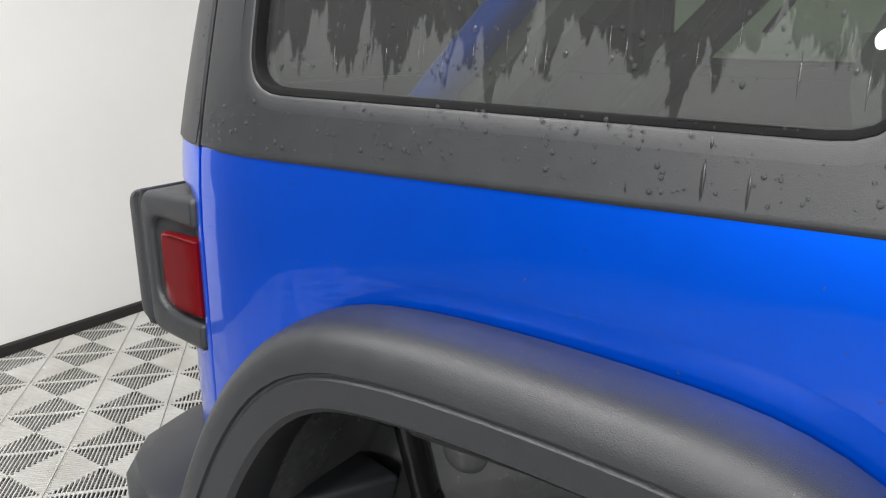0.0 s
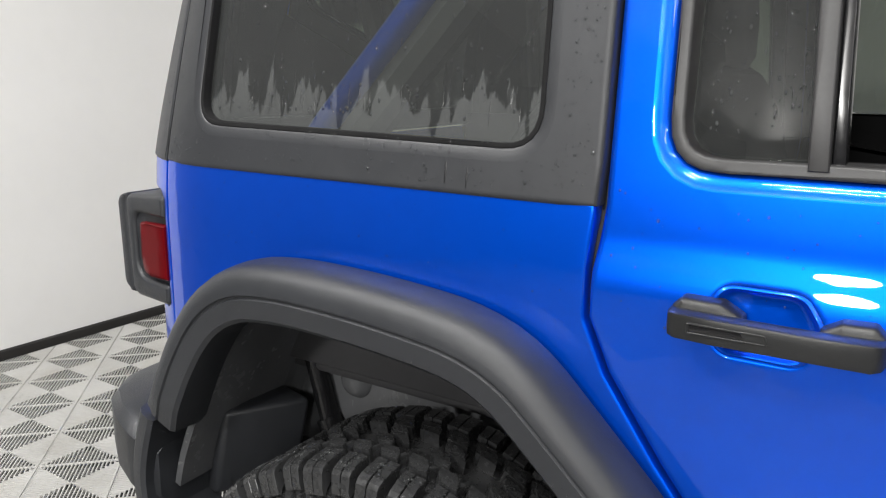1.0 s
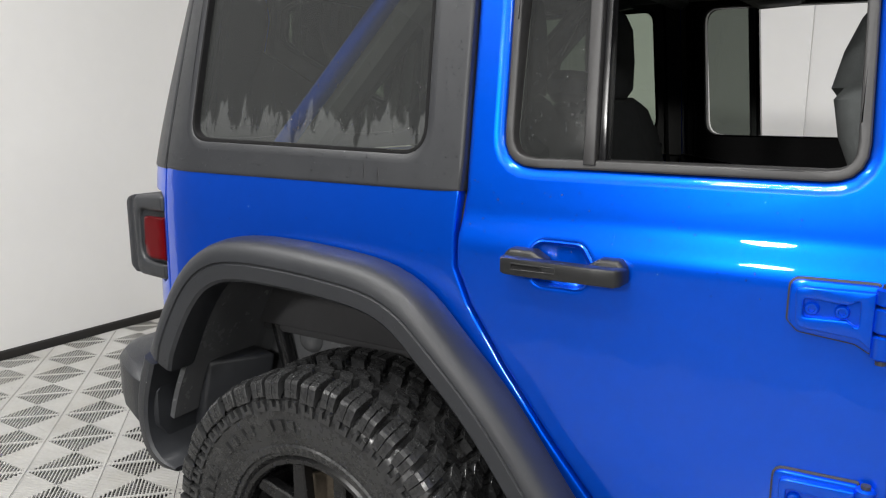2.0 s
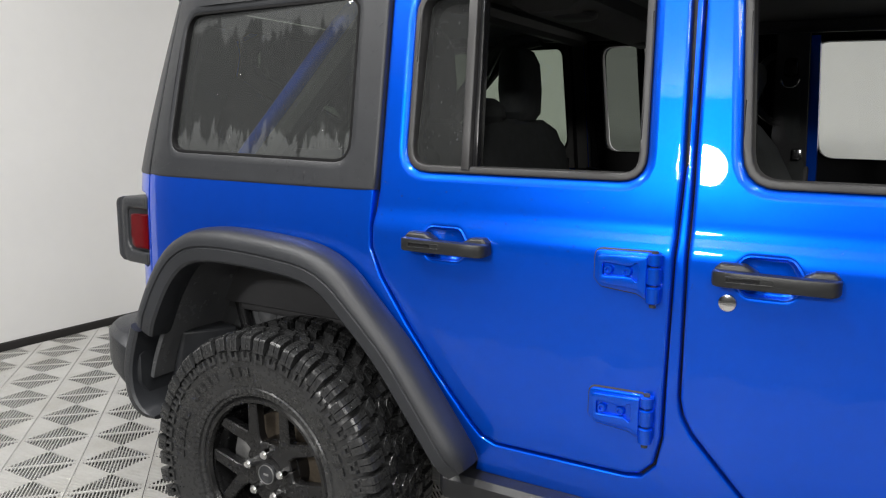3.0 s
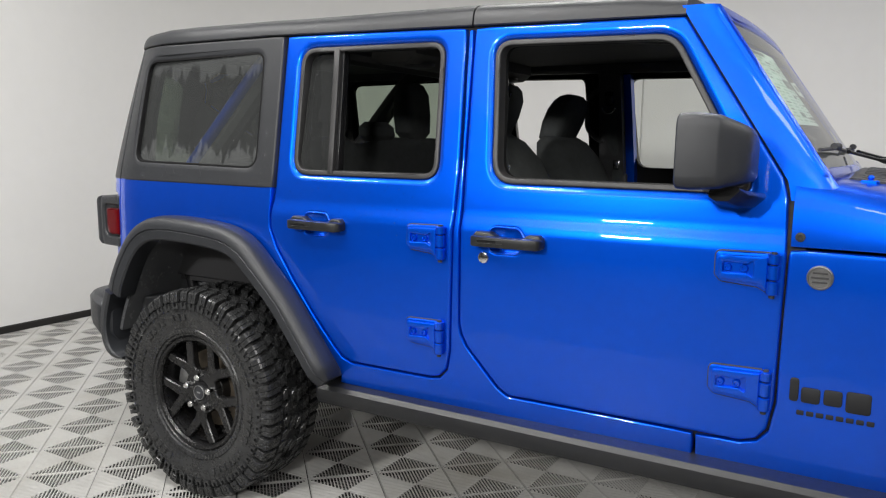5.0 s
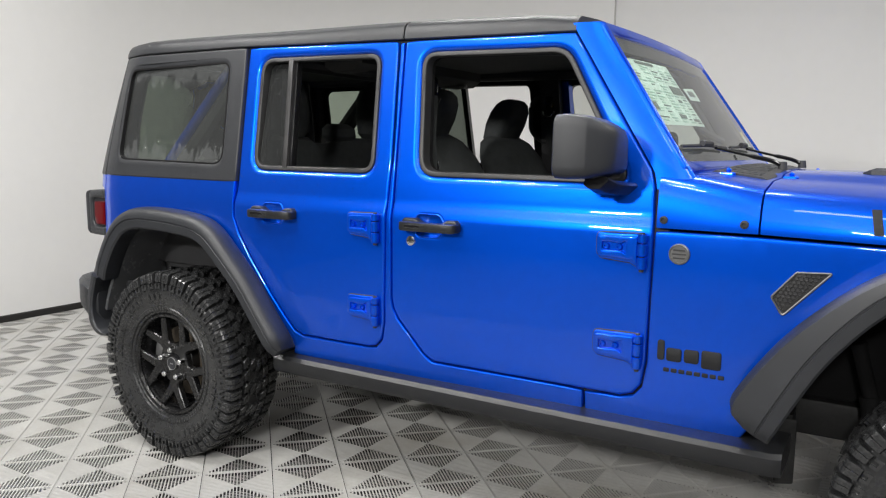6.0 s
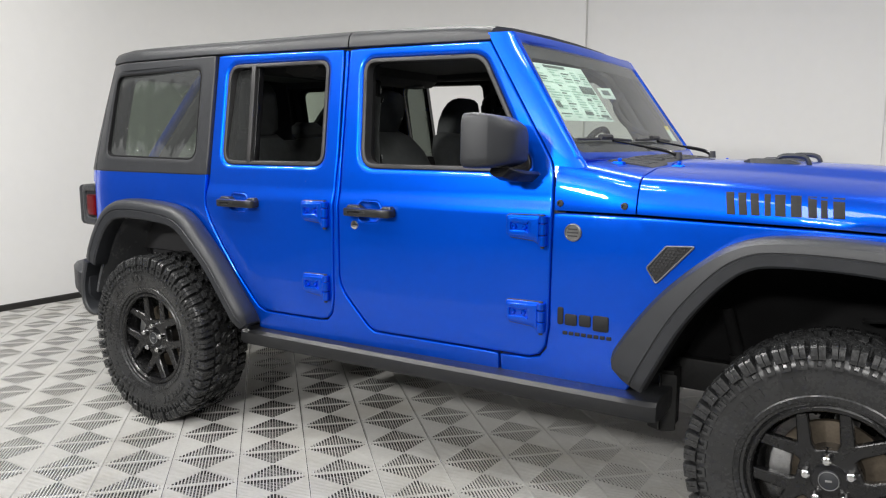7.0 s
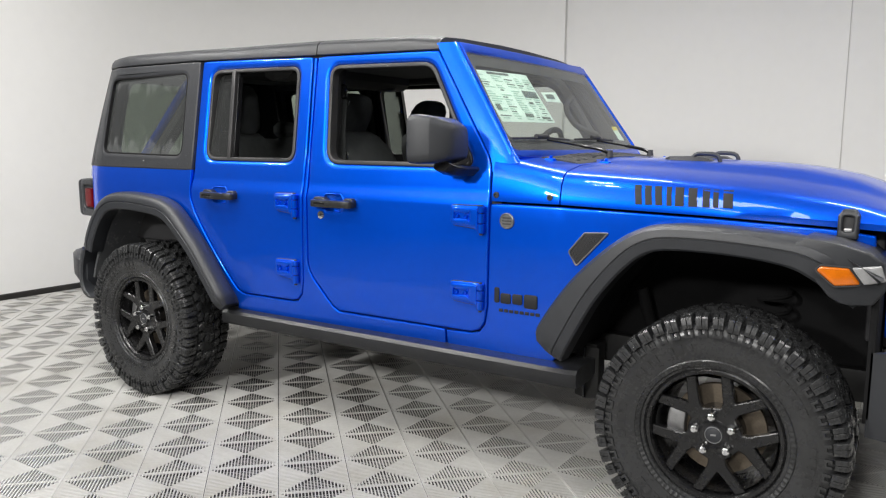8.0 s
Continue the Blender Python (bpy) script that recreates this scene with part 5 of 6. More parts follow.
# dash, wheel, roll bars, sound bar
part("dashboard", loft([[(1.78, y, 0.95), (1.76, y, 1.10), (1.79, y, 1.24), (1.83, y, 1.29), (1.90, y, 1.312), (2.07, y, 1.305), (2.08, y, 0.95)] for y in (-0.62, -0.5, 0, 0.5, 0.62)]), TRIM, car, "black dashboard")
ring = []
for k in range(28):
    a = k * math.tau / 28
    v = Vector((0, 0.185 * math.cos(a), 0.185 * math.sin(a)))
    v.rotate(Euler((0, radians(24), 0)))
    ring.append(Vector((1.70, 0.42, 1.265)) + v)
sw = part("steering_wheel", tube(ring, 0.016, 10, closed=True), TRIM, car)
part("wheel_hub", lathe([(-0.02, 0.001), (-0.02, 0.06), (0.02, 0.07)], (0, 0, 0), 20), TRIM, sw).matrix_basis = pose(1.715, 0.42, 1.255, 0, -24, 90)
for a, b in (((1.703, 0.245, 1.265), (1.715, 0.37, 1.262)), ((1.703, 0.595, 1.265), (1.715, 0.47, 1.262)), ((1.628, 0.42, 1.10), (1.70, 0.42, 1.21))):
    part("wheel_spoke", tube([a, b], 0.018, 8), TRIM, sw)
for sgn in (-1, 1):
    back, near = (0.0, -0.05) if sgn < 0 else (-0.13, 0.0)
    part("sport_bar", tube(smoothed([(x + back, across(sgn, y, 0), z) for x, y, z in ((0.23, 0.60, 1.755), (0.10, 0.605, 1.735), (0.01, 0.61, 1.66), (-0.18, 0.62, 1.46), (-0.37, 0.63, 1.26), (-0.50, 0.64, 1.10))], 18), 0.028, 12), BLUE if sgn < 0 else TRIM, car, "painted sport bar")
    part("bar_padding", tube(smoothed([(x + back, across(sgn, y, 0), z) for x, y, z in ((0.27, 0.565, 1.75), (0.15, 0.57, 1.725), (0.06, 0.575, 1.65), (-0.125, 0.585, 1.45), (-0.31, 0.595, 1.25), (-0.42, 0.60, 1.12))], 18), 0.045, 10), TRIM, car)
    part("roof_rail", tube(smoothed([(-0.5, across(sgn, 0.585, 0), 1.75), (0.2, across(sgn, 0.585, 0), 1.755), (1.0, across(sgn, 0.55), 1.748), (1.55, across(sgn, 0.52), 1.735), (1.72, across(sgn, 0.51), 1.70), (1.84, across(sgn, 0.525), 1.54), (1.98, across(sgn, 0.55), 1.31)], 26), 0.036, 10), TRIM, car)
    part("pillar_trim", box(1.03 + near, 1.175 + near, across(sgn, 0.655) - 0.02, across(sgn, 0.655) + 0.02, 0.85, 1.25, 0.012), TRIM, car)
    part("pillar_trim", loft([[(x, across(sgn, y - 0.035), z) for x in (1.045 + near + 0.01 * k, 1.165 + near - 0.02 * k)] + [(x, across(sgn, y + 0.01), z) for x in (1.165 + near - 0.02 * k, 1.045 + near + 0.01 * k)] for y, z, k in ((0.665, 1.24, 0), (0.62, 1.5, 0.3), (0.575, 1.74, 0.6))]), TRIM, car)
    # belt strap and buckle on the pillar
    part("seat_belt", tube([(1.105, across(sgn, 0.575), 1.56), (1.112, across(sgn, 0.60), 1.40), (1.135, across(sgn, 0.625), 1.30), (1.14, across(sgn, 0.64), 1.0)], 0.026, 6, flat=0.12), CLOTH, car)
    guide = part("belt_guide", box(1.075, 1.125, across(sgn, 0.575) - 0.018, across(sgn, 0.575) + 0.018, 1.565, 1.635, 0.014, 3), GLOSS_BLACK, car)
    part("guide_loop", tube(smoothed([(1.07, across(sgn, 0.56), 1.555), (1.08, across(sgn, 0.56), 1.535), (1.10, across(sgn, 0.56), 1.528), (1.12, across(sgn, 0.56), 1.535), (1.13, across(sgn, 0.56), 1.555)], 12), 0.005, 8), CHROME, guide)
    buckle = part("belt_buckle", box(1.122, 1.152, across(sgn, 0.60) - 0.006, across(sgn, 0.60) + 0.006, 1.272, 1.312, 0.004), CHROME, car)
    part("buckle_slot", box(1.130, 1.144, across(sgn, 0.60) - 0.0075, across(sgn, 0.60) + 0.0075, 1.278, 1.298, 0.003), TRIM, buckle)
    part("grab_handle", tube(smoothed([(1.065, across(sgn, 0.605), 1.645), (1.02, across(sgn, 0.60), 1.630), (0.985, across(sgn, 0.60), 1.585), (0.985, across(sgn, 0.60), 1.53), (0.990, across(sgn, 0.60), 1.46), (1.035, across(sgn, 0.605), 1.412), (1.07, across(sgn, 0.61), 1.40)], 18), 0.013, 8), TRIM, car)
    part("rear_belt", tube([(0.13 + back, across(sgn, 0.50, 0), 1.70), (0.06 + back, across(sgn, 0.47, 0), 1.55), (0.04 + back, across(sgn, 0.47, 0), 1.50), (-0.06 + back, across(sgn, 0.50, 0), 1.36)], 0.024, 6, flat=0.12), TRIM, car)
part("pillar_edge", loft([[(1.155 - k, y - 0.03, z), (1.197 - k, y - 0.03, z), (1.197 - k, y + 0.02, z), (1.155 - k, y + 0.02, z)] for y, z, k in ((0.735, 0.9, 0), (0.73, 1.24, 0), (0.685, 1.5, 0.008), (0.645, 1.71, 0.016))]), BLUE, car)
part("cross_bar", tube([(0.30, -0.58, 1.735), (0.30, 0.58, 1.735)], 0.04, 10), TRIM, car)
sb = part("sound_bar", loft([[(x + dx, y, z) for dx, z in ((-0.10, 1.755), (-0.10, 1.70), (-0.05, 1.675), (0.06, 1.68), (0.10, 1.71), (0.10, 1.755))] for x, y in ((0.62, -0.52), (0.62, -0.3), (0.62, 0.3), (0.62, 0.52))]), HEADLINER, car, "dark grey overhead sound bar")
for y in (-0.38, 0.38):
    part("speaker_grille", lathe([(-0.006, 0.001), (-0.006, 0.05), (0.0, 0.062), (0.01, 0.064)], (0, 0, 0), 24), TRIM, sb).matrix_basis = pose(0.645, y, 1.676, 90, 0, 0)
part("grab_handle", tube(smoothed([screen(0.47, 1.66, 0.09), screen(0.40, 1.62, 0.13), screen(0.40, 1.53, 0.13), screen(0.49, 1.46, 0.09)], 14), 0.016, 8), TRIM, car)
part("sun_visor", box(1.55, 1.72, 0.12, 0.52, 1.742, 1.757, 0.006), HEADLINER, car)
part("sun_visor", box(1.55, 1.72, -0.52, -0.12, 1.742, 1.757, 0.006), HEADLINER, car)
part("rear_view_mirror", box(1.76, 1.78, -0.12, 0.12, 1.60, 1.665, 0.012, 3), TRIM, car)
part("load_floor", box(-0.80, 0.2, -0.60, 0.60, 0.75, 0.79, 0.01), TRIM, car)
part("cabin_floor", box(0.1, 2.0, -0.64, 0.64, 0.565, 0.60, 0.01), TRIM, car)
for sgn in (-1, 1):
    part("load_side_trim", sheet([(-0.80, 0.78), (0.26, 0.78), (0.26, 1.25), (-0.80, 1.25)], [], lambda u, v, d: (u, sgn * (0.625 - d), v), 0.02, 0.004, 0), TRIM, car)

# papers behind the windscreen
def on_screen(sheet_name, quad, mat, parent, back=0.012, label=""):
    return part(sheet_name, sheet(quad, [], lambda u, v, d: screen(u, v, d + back), 0.0006, 0.0002, 0.06), mat, parent, label)


st = on_screen("price_sheet", [(-0.655, 1.676), (-0.20, 1.684), (-0.195, 1.462), (-0.66, 1.456)], PAPER, car, 0.016, "pale green printed paper sheet behind the windscreen")
prng = random.Random(8)
on_screen("print_block", [(-0.56, 1.673), (-0.38, 1.676), (-0.38, 1.666), (-0.56, 1.663)], INK, st, 0.0145)
for col, (c0, c1) in enumerate(((-0.648, -0.548), (-0.54, -0.452), (-0.444, -0.358), (-0.35, -0.285), (-0.275, -0.208))):
    for k in range(19):
        v = 1.658 - k * 0.0102
        if prng.random() < 0.12 or (col > 2 and 4 < k < 9):
            continue
        u0 = c0 + (0.012 if prng.random() < 0.3 else 0.0)
        u1 = c0 + (c1 - c0) * prng.uniform(0.4, 1.0)
        on_screen("print_bar", [(u0, v), (u1, v), (u1, v - 0.0042), (u0, v - 0.0042)], INK if prng.random() < 0.25 else GREEN_INK, st, 0.0145)
for u0, u1, v0, v1 in ((-0.345, -0.215, 1.602, 1.572), (-0.64, -0.605, 1.53, 1.505), (-0.44, -0.37, 1.497, 1.483), (-0.34, -0.30, 1.552, 1.542), (-0.30, -0.22, 1.487, 1.477)):
    on_screen("print_block", [(u0, v0), (u1, v0), (u1, v1), (u0, v1)], INK, st, 0.0142)
tag = on_screen("paper_tag", [(-0.150, 1.606), (0.025, 1.616), (0.015, 1.566), (-0.148, 1.563)], PAPER, car, 0.016, "small white paper tag behind the windscreen")
on_screen("print_bar", [(-0.12, 1.598), (-0.03, 1.602), (-0.03, 1.580), (-0.12, 1.578)], INK, tag, 0.0145)
tag = on_screen("paper_tag", [(0.565, 1.458), (0.66, 1.462), (0.665, 1.372), (0.56, 1.370)], PAPER, car, 0.016, "white tag with a yellow head behind the windscreen")
on_screen("yellow_head", [(0.564, 1.459), (0.661, 1.463), (0.661, 1.443), (0.564, 1.440)], YELLOW, tag, 0.0145)

# ---------------------------------------------------------------- wipers, cowl, bonnet fittings, nose, underbody
def cowl_z(x, y):
    """Height of the cowl's or bonnet's skin."""
    ring = [q for q in bonnet_ring(x) if q[1] > 0][::-1]
    ring = sorted(ring[1:], key=lambda q: q[1])
    return float(np.interp(abs(y), [q[1] for q in ring], [q[2] for q in ring]))


cv = part("cowl_vent", loft([[(x, y, cowl_z(x, y) + h) for x, h in ((2.175, 0.001), (2.185, 0.006), (2.325, 0.006), (2.343, 0.001), (2.335, -0.02), (2.18, -0.02))] for y in np.r_[-0.585, -0.57, np.linspace(-0.52, 0.52, 17), 0.57, 0.585]]), TRIM, car, "black plastic cowl vent panel")
for k in range(13):
    y = -0.51 + k * 0.085
    part("vent_slat", loft([[(x, y + e, cowl_z(x, y) + h) for e, h in ((-0.022, 0.004), (-0.018, 0.0095), (0.018, 0.0095), (0.022, 0.004))] for x in (2.205, 2.26, 2.312)]), BLACK_PLASTIC, cv)
for y0 in (-0.36, 0.20):
    w = part("wiper", tube(smoothed([(2.335, y0 + 0.14, 1.314), (2.30, y0 + 0.12, 1.334), (2.235, y0 + 0.02, 1.352), (2.165, y0 - 0.14, 1.374)], 14), [0.0115] * 6 + [0.007] * 8, 8, flat=0.7), GLOSS_BLACK, car, "black windscreen wiper")
    part("wiper_blade", tube([screen(y0 - 0.36, 1.373, -0.010), screen(y0 - 0.1, 1.376, -0.012), screen(y0 + 0.13, 1.370, -0.010)], 0.0055, 6), TRIM, w)
    part("blade_clip", tube([screen(y0 - 0.18, 1.377, -0.020), screen(y0 - 0.08, 1.377, -0.020)], 0.010, 8), TRIM, w)
    part("wiper_pivot", lathe([(-0.02, 0.001), (-0.02, 0.013), (0.01, 0.017)], (0, 0, 0), 16), TRIM, w).matrix_basis = pose(2.335, y0 + 0.14, 1.311, -90, 0, 0)
for x, y in ((2.225, -0.60), (2.385, -0.40), (2.385, 0.40)):
    z = cowl_z(x, y)
    bb = part("bonnet_bumper", loft([[(x + a * k, y + b * k * 0.7, z + h) for a, b in ((-0.020, -0.010), (0.016, -0.013), (0.024, 0.002), (0.012, 0.013), (-0.016, 0.010))] for h, k in ((-0.012, 1.1), (0.003, 1.05), (0.006, 0.9), (0.007, 0.4))]), BLUE, car)
    part("bumper_peg", lathe([(-0.021, 0.0001), (-0.020, 0.005), (-0.014, 0.009), (-0.006, 0.006), (0.006, 0.007)], (0, 0, 0), 14), BLUE, bb).matrix_basis = pose(x + 0.004, y, z, -90, 0, 0)
for y in (-0.21, 0.13):
    v = part("bonnet_vent", loft([[(x, y - k, z - 0.01), (x, y + k, z - 0.01), (x, y + k * 0.8, z + h), (x, y - k * 0.8, z + h)] for x, k, z, h in ((2.585, 0.02, 1.297, 0.004), (2.61, 0.045, 1.296, 0.014), (2.68, 0.055, 1.294, 0.017), (2.75, 0.05, 1.292, 0.015), (2.78, 0.03, 1.291, 0.004))]),
             BLACK_PLASTIC, car, "black bonnet vent")
    part("vent_loop", tube(smoothed([(2.70, y - 0.03, 1.292), (2.715, y - 0.03, 1.318), (2.755, y - 0.03, 1.322), (2.80, y - 0.03, 1.316), (2.815, y - 0.03, 1.288)], 12), 0.009, 8), BLACK_PLASTIC, v)

# nose: grille panel, lamps, bumper
gp = part("grille_panel", sheet(rounded([(-0.60, 0.72), (0.60, 0.72), (0.60, 1.075), (0.54, 1.10), (-0.54, 1.10), (-0.60, 1.075)], 0.03), [rounded([(-0.26 + k * 0.076, 0.80), (-0.205 + k * 0.076, 0.80), (-0.205 + k * 0.076, 1.05), (-0.26 + k * 0.076, 1.05)], 0.02) for k in range(7)],
                                lambda u, v, d: (3.575 - 0.1 * abs(u) - d + 0.06 * (1.0 - v) * 0.3, u, v), 0.06, 0.008, 0.1), BLUE, car, "blue grille panel with upright slots")
part("grille_back", box(3.40, 3.44, -0.58, 0.58, 0.70, 1.08, 0.01), TRIM, gp)
for sgn in (-1, 1):
    hl = part("headlamp", lathe([(-0.01, 0.001), (-0.012, 0.075), (-0.006, 0.088), (-0.03, 0.095), (-0.028, 0.108), (0.04, 0.112)], (0, 0, 0), 36), TRIM, car, "round headlamp in a black bezel")
    hl.matrix_basis = pose(3.53, sgn * 0.435, 0.985, 0, 0, 90)
    part("headlamp_glass", lathe([(-0.022, 0.001), (-0.018, 0.05), (-0.008, 0.086)], (0, 0, 0), 36), CHROME, hl)
bp = part("front_bumper", loft([[(x, y, z) for x, z in ((a, 0.46), (a + 0.16, 0.45), (a + 0.20, 0.49), (a + 0.20, 0.70), (a + 0.16, 0.735), (a, 0.73))] for y, a in ((-0.86, 3.44), (-0.80, 3.50), (-0.5, 3.56), (0.5, 3.56), (0.80, 3.50), (0.86, 3.44))]), BLACK_PLASTIC, car, "matte black front bumper")
for y in (-0.30, 0.30):
    part("tow_hook", tube(smoothed([(3.70, y, 0.70), (3.78, y, 0.70), (3.80, y, 0.74), (3.76, y, 0.765), (3.70, y, 0.76)], 12), 0.013, 8), GLOSS_BLACK, bp)
part("engine_block", box(2.16, 3.40, -0.40, 0.40, 0.46, 1.12, 0.05), DARK, car)

# frame, axles, springs, dampers
for sgn in (-1, 1):
    part("frame_rail", box(-0.88, 3.5, sgn * 0.46 - 0.045, sgn * 0.46 + 0.045, 0.46, 0.58, 0.012), DARK, car)
    part("body_mount", loft([[(x, sgn * y, z) for x, y in ((2.40, 0.55), (2.47, 0.55), (2.47, 0.64), (2.40, 0.64))] for z in (0.35, 0.37, 0.48, 0.56)]), DARK, car)
    slots = [rounded([(2.398, z), (2.410, z), (2.410, z + 0.020), (2.398, z + 0.020)], 0.005) for z in (0.375, 0.425)]
    part("mount_plate", sheet(rounded([(2.385, 0.345), (2.435, 0.335), (2.485, 0.345), (2.485, 0.55), (2.385, 0.55)], 0.008), slots, lambda u, v, d: (u, sgn * (0.652 - d), v), 0.006, 0.002, 0.1), DARK, car)
    part("mount_fold", box(2.425, 2.432, sgn * 0.66 - 0.008, sgn * 0.66 + 0.008, 0.34, 0.55, 0.002), GLOSS_BLACK, car)
    for x, lean in ((0.0, -0.05), (3.008, 0.02)):
        coil = [(x + 0.09 + 0.055 * math.cos(k * 0.5), sgn * 0.50 + 0.055 * math.sin(k * 0.5), 0.46 + k * 0.0048) for k in range(78)]
        # front spring and damper take the near-black shade colour of their housing
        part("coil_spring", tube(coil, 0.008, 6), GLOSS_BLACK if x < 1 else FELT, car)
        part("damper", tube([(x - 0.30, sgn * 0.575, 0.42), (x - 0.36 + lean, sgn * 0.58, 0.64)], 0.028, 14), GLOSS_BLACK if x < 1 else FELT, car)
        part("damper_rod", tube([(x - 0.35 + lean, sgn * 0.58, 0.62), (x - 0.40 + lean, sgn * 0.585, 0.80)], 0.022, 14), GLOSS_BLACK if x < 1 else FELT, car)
    # rear chassis bracket and splash guard behind the wheel
    guard = prism([(-0.512, sgn * 0.782), (-0.420, sgn * 0.625), (-0.560, sgn * 0.590), (-0.610, sgn * 0.760)], 0.50, 0.700, "z", 0.012, 3)
    for v in guard.verts:
        v.co.x -= 0.28 * max(0.0, 0.66 - v.co.z)
    part("bumper_guard", guard, BLACK_PLASTIC, car, smooth=40)
    part("splash_guard", sheet(rounded([(0.58, 0.34), (0.76, 0.34), (0.74, 0.72), (0.58, 0.74)], 0.04), [], lambda u, v, d: (-0.56 - 0.1 * (v - 0.5) + d, sgn * u, v + 0.12), 0.02, 0.005, 0.1), RAIL_BLACK, car)
    for x in (0.80, 1.10, 1.42, 1.75, 2.05):
        part("rail_bracket", box(x - 0.05, x + 0.05, sgn * 0.65 - 0.09, sgn * 0.65 + 0.09, 0.405, 0.44, 0.012), DARK, car)
    part("rail_bolt", lathe([(sgn * 0.012, 0.001), (sgn * 0.010, 0.012), (0, 0.016)], (0.515, sgn * 0.60, 0.352), 12), CHROME, car)
    part("rail_bolt", lathe([(sgn * 0.012, 0.001), (sgn * 0.010, 0.010), (0, 0.013)], (0.43, sgn * 0.66, 0.405), 12), CHROME, car)
for x in (0.0, 3.008):
    part("axle", tube([(x, -0.74, 0.4005), (x, 0.74, 0.4005)], 0.042, 14), DARK, car)
    part("differential", lathe([(-0.12, 0.02), (-0.10, 0.09), (0.0, 0.135), (0.10, 0.09), (0.12, 0.02)], (x, 0.0 if x < 1 else 0.2, 0.4005), 20), DARK, car)
part("exhaust", tube(smoothed([(2.2, 0.25, 0.40), (1.4, 0.30, 0.36), (0.6, 0.28, 0.38), (0.2, 0.40, 0.52)], 20), 0.035, 10), STEEL, car)
part("skid_plate", box(1.2, 1.9, -0.32, 0.32, 0.30, 0.36, 0.02), DARK, car)
part("fuel_tank_guard", box(0.35, 1.0, -0.42, 0.1, 0.34, 0.48, 0.04), DARK, car)
for sgn in (-1, 1):
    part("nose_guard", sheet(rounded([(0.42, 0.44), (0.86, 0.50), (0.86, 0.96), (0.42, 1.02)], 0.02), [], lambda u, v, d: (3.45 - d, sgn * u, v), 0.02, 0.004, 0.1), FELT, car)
for sgn in (-1, 1):
    # ribs, cap and spring seat inside the rear wheel housing
    part("liner_rib", tube(smoothed([(0.02, sgn * 0.575, 0.985), (0.16, sgn * 0.58, 0.955), (0.30, sgn * 0.585, 0.885), (0.36, sgn * 0.585, 0.845)], 14), 0.010, 8), LINER, car)
    part("liner_rib", tube(smoothed([(-0.02, sgn * 0.575, 0.965), (0.12, sgn * 0.58, 0.935), (0.26, sgn * 0.585, 0.865)], 12), 0.006, 8), LINER, car)
    part("liner_cap", lathe([(sgn * 0.012, 0.001), (sgn * 0.011, 0.010), (sgn * 0.006, 0.015), (0, 0.018)], (-0.14, sgn * 0.562, 0.80), 20), LINER, car)
    part("spring_seat", lathe([(sgn * 0.02, 0.001), (sgn * 0.018, 0.022), (sgn * 0.010, 0.034), (0, 0.040)], (-0.345, sgn * 0.562, 0.735), 24), LINER, car)

# ---------------------------------------------------------------- water drops
def drops(name, spots, place, sgn, label, mat=None):
    """Many small flattened beads of water on a surface: spots are (u, v, radius, stretch)."""
    bm = bmesh.new()
    for u, v, r, stretch in spots:
        c, q, w = Vector(place(u, v, 0)), Vector(place(u + 0.002, v, 0)), Vector(place(u, v + 0.004, 0))
        a, b = (q - c).normalized(), (w - c).normalized()
        n = a.cross(b) * (1 if sgn < 0 else -1)
        rings = []
        for h, k in ((-0.15, 1.0), (0.28, 0.86), (0.5, 0.45)):
            rings.append([c + (a * math.cos(t) + b * math.sin(t) * stretch) * r * k + n * r * h for t in np.linspace(0, math.tau, 7, endpoint=False)])
        rows = [[bm.verts.new(p) for p in ring] for ring in rings]
        for lo, hi in zip(rows, rows[1:]):
            for i in range(7):
                bm.faces.new((lo[i - 1], lo[i], hi[i], hi[i - 1]))
        bm.faces.new(rows[-1])
    ob = part(name, bm, mat or WATER, car, label, smooth=80)
    tagged(ob, kind="stuff")
    return ob


rng = random.Random(5)


def scatter(n, u0, u1, v0, v1, r0, r1, stretch=0.25, keep=None, low=1.0):
    out = []
    while len(out) < n:
        u, v = rng.uniform(u0, u1), v0 + (v1 - v0) * rng.random() ** low
        if keep and not keep(u, v):
            continue
        out.append((u, v, 1.05 * (r0 + (r1 - r0) * rng.random() ** 2.5), 1 + stretch * rng.random()))
    return out


def in_glass(u, v):
    return -0.53 < u < 0.18 and 1.31 < v < 1.73


frame_spots = scatter(240, -0.64, 0.27, 1.222, 1.29, 0.0009, 0.0030, low=1.3) + scatter(130, 0.215, 0.27, 1.23, 1.76, 0.0009, 0.0026) + \
    scatter(45, -0.30, 0.0, 1.235, 1.285, 0.001, 0.0028) + scatter(50, -0.64, -0.57, 1.23, 1.7, 0.0008, 0.002)
drops("water_beading", [q for q in frame_spots if not (-0.57 < q[0] < 0.222 and q[1] > 1.284)], top_place(-1), -1, "clear water beads on the hardtop")
drops("water_beading", scatter(230, -0.52, 0.18, 1.315, 1.56, 0.0009, 0.0030, 0.9, in_glass, 2.0) + [(u, v, 0.0013, 5.0) for u, v, _, _ in scatter(26, -0.45, 0.17, 1.33, 1.5, 0.001, 0.001, 0, in_glass)],
      glass_place(-1, -0.004), -1, "clear water beads on the tinted glass")
drops("water_beading", scatter(230, 0.395, 0.515, 1.305, 1.69, 0.0009, 0.0026, 1.4), lambda u, v, d: (u, -(half_width(u, v) - 0.0118 - 0.07 * (v - 1.28) - d), v), -1, "clear water beads on the fixed pane")
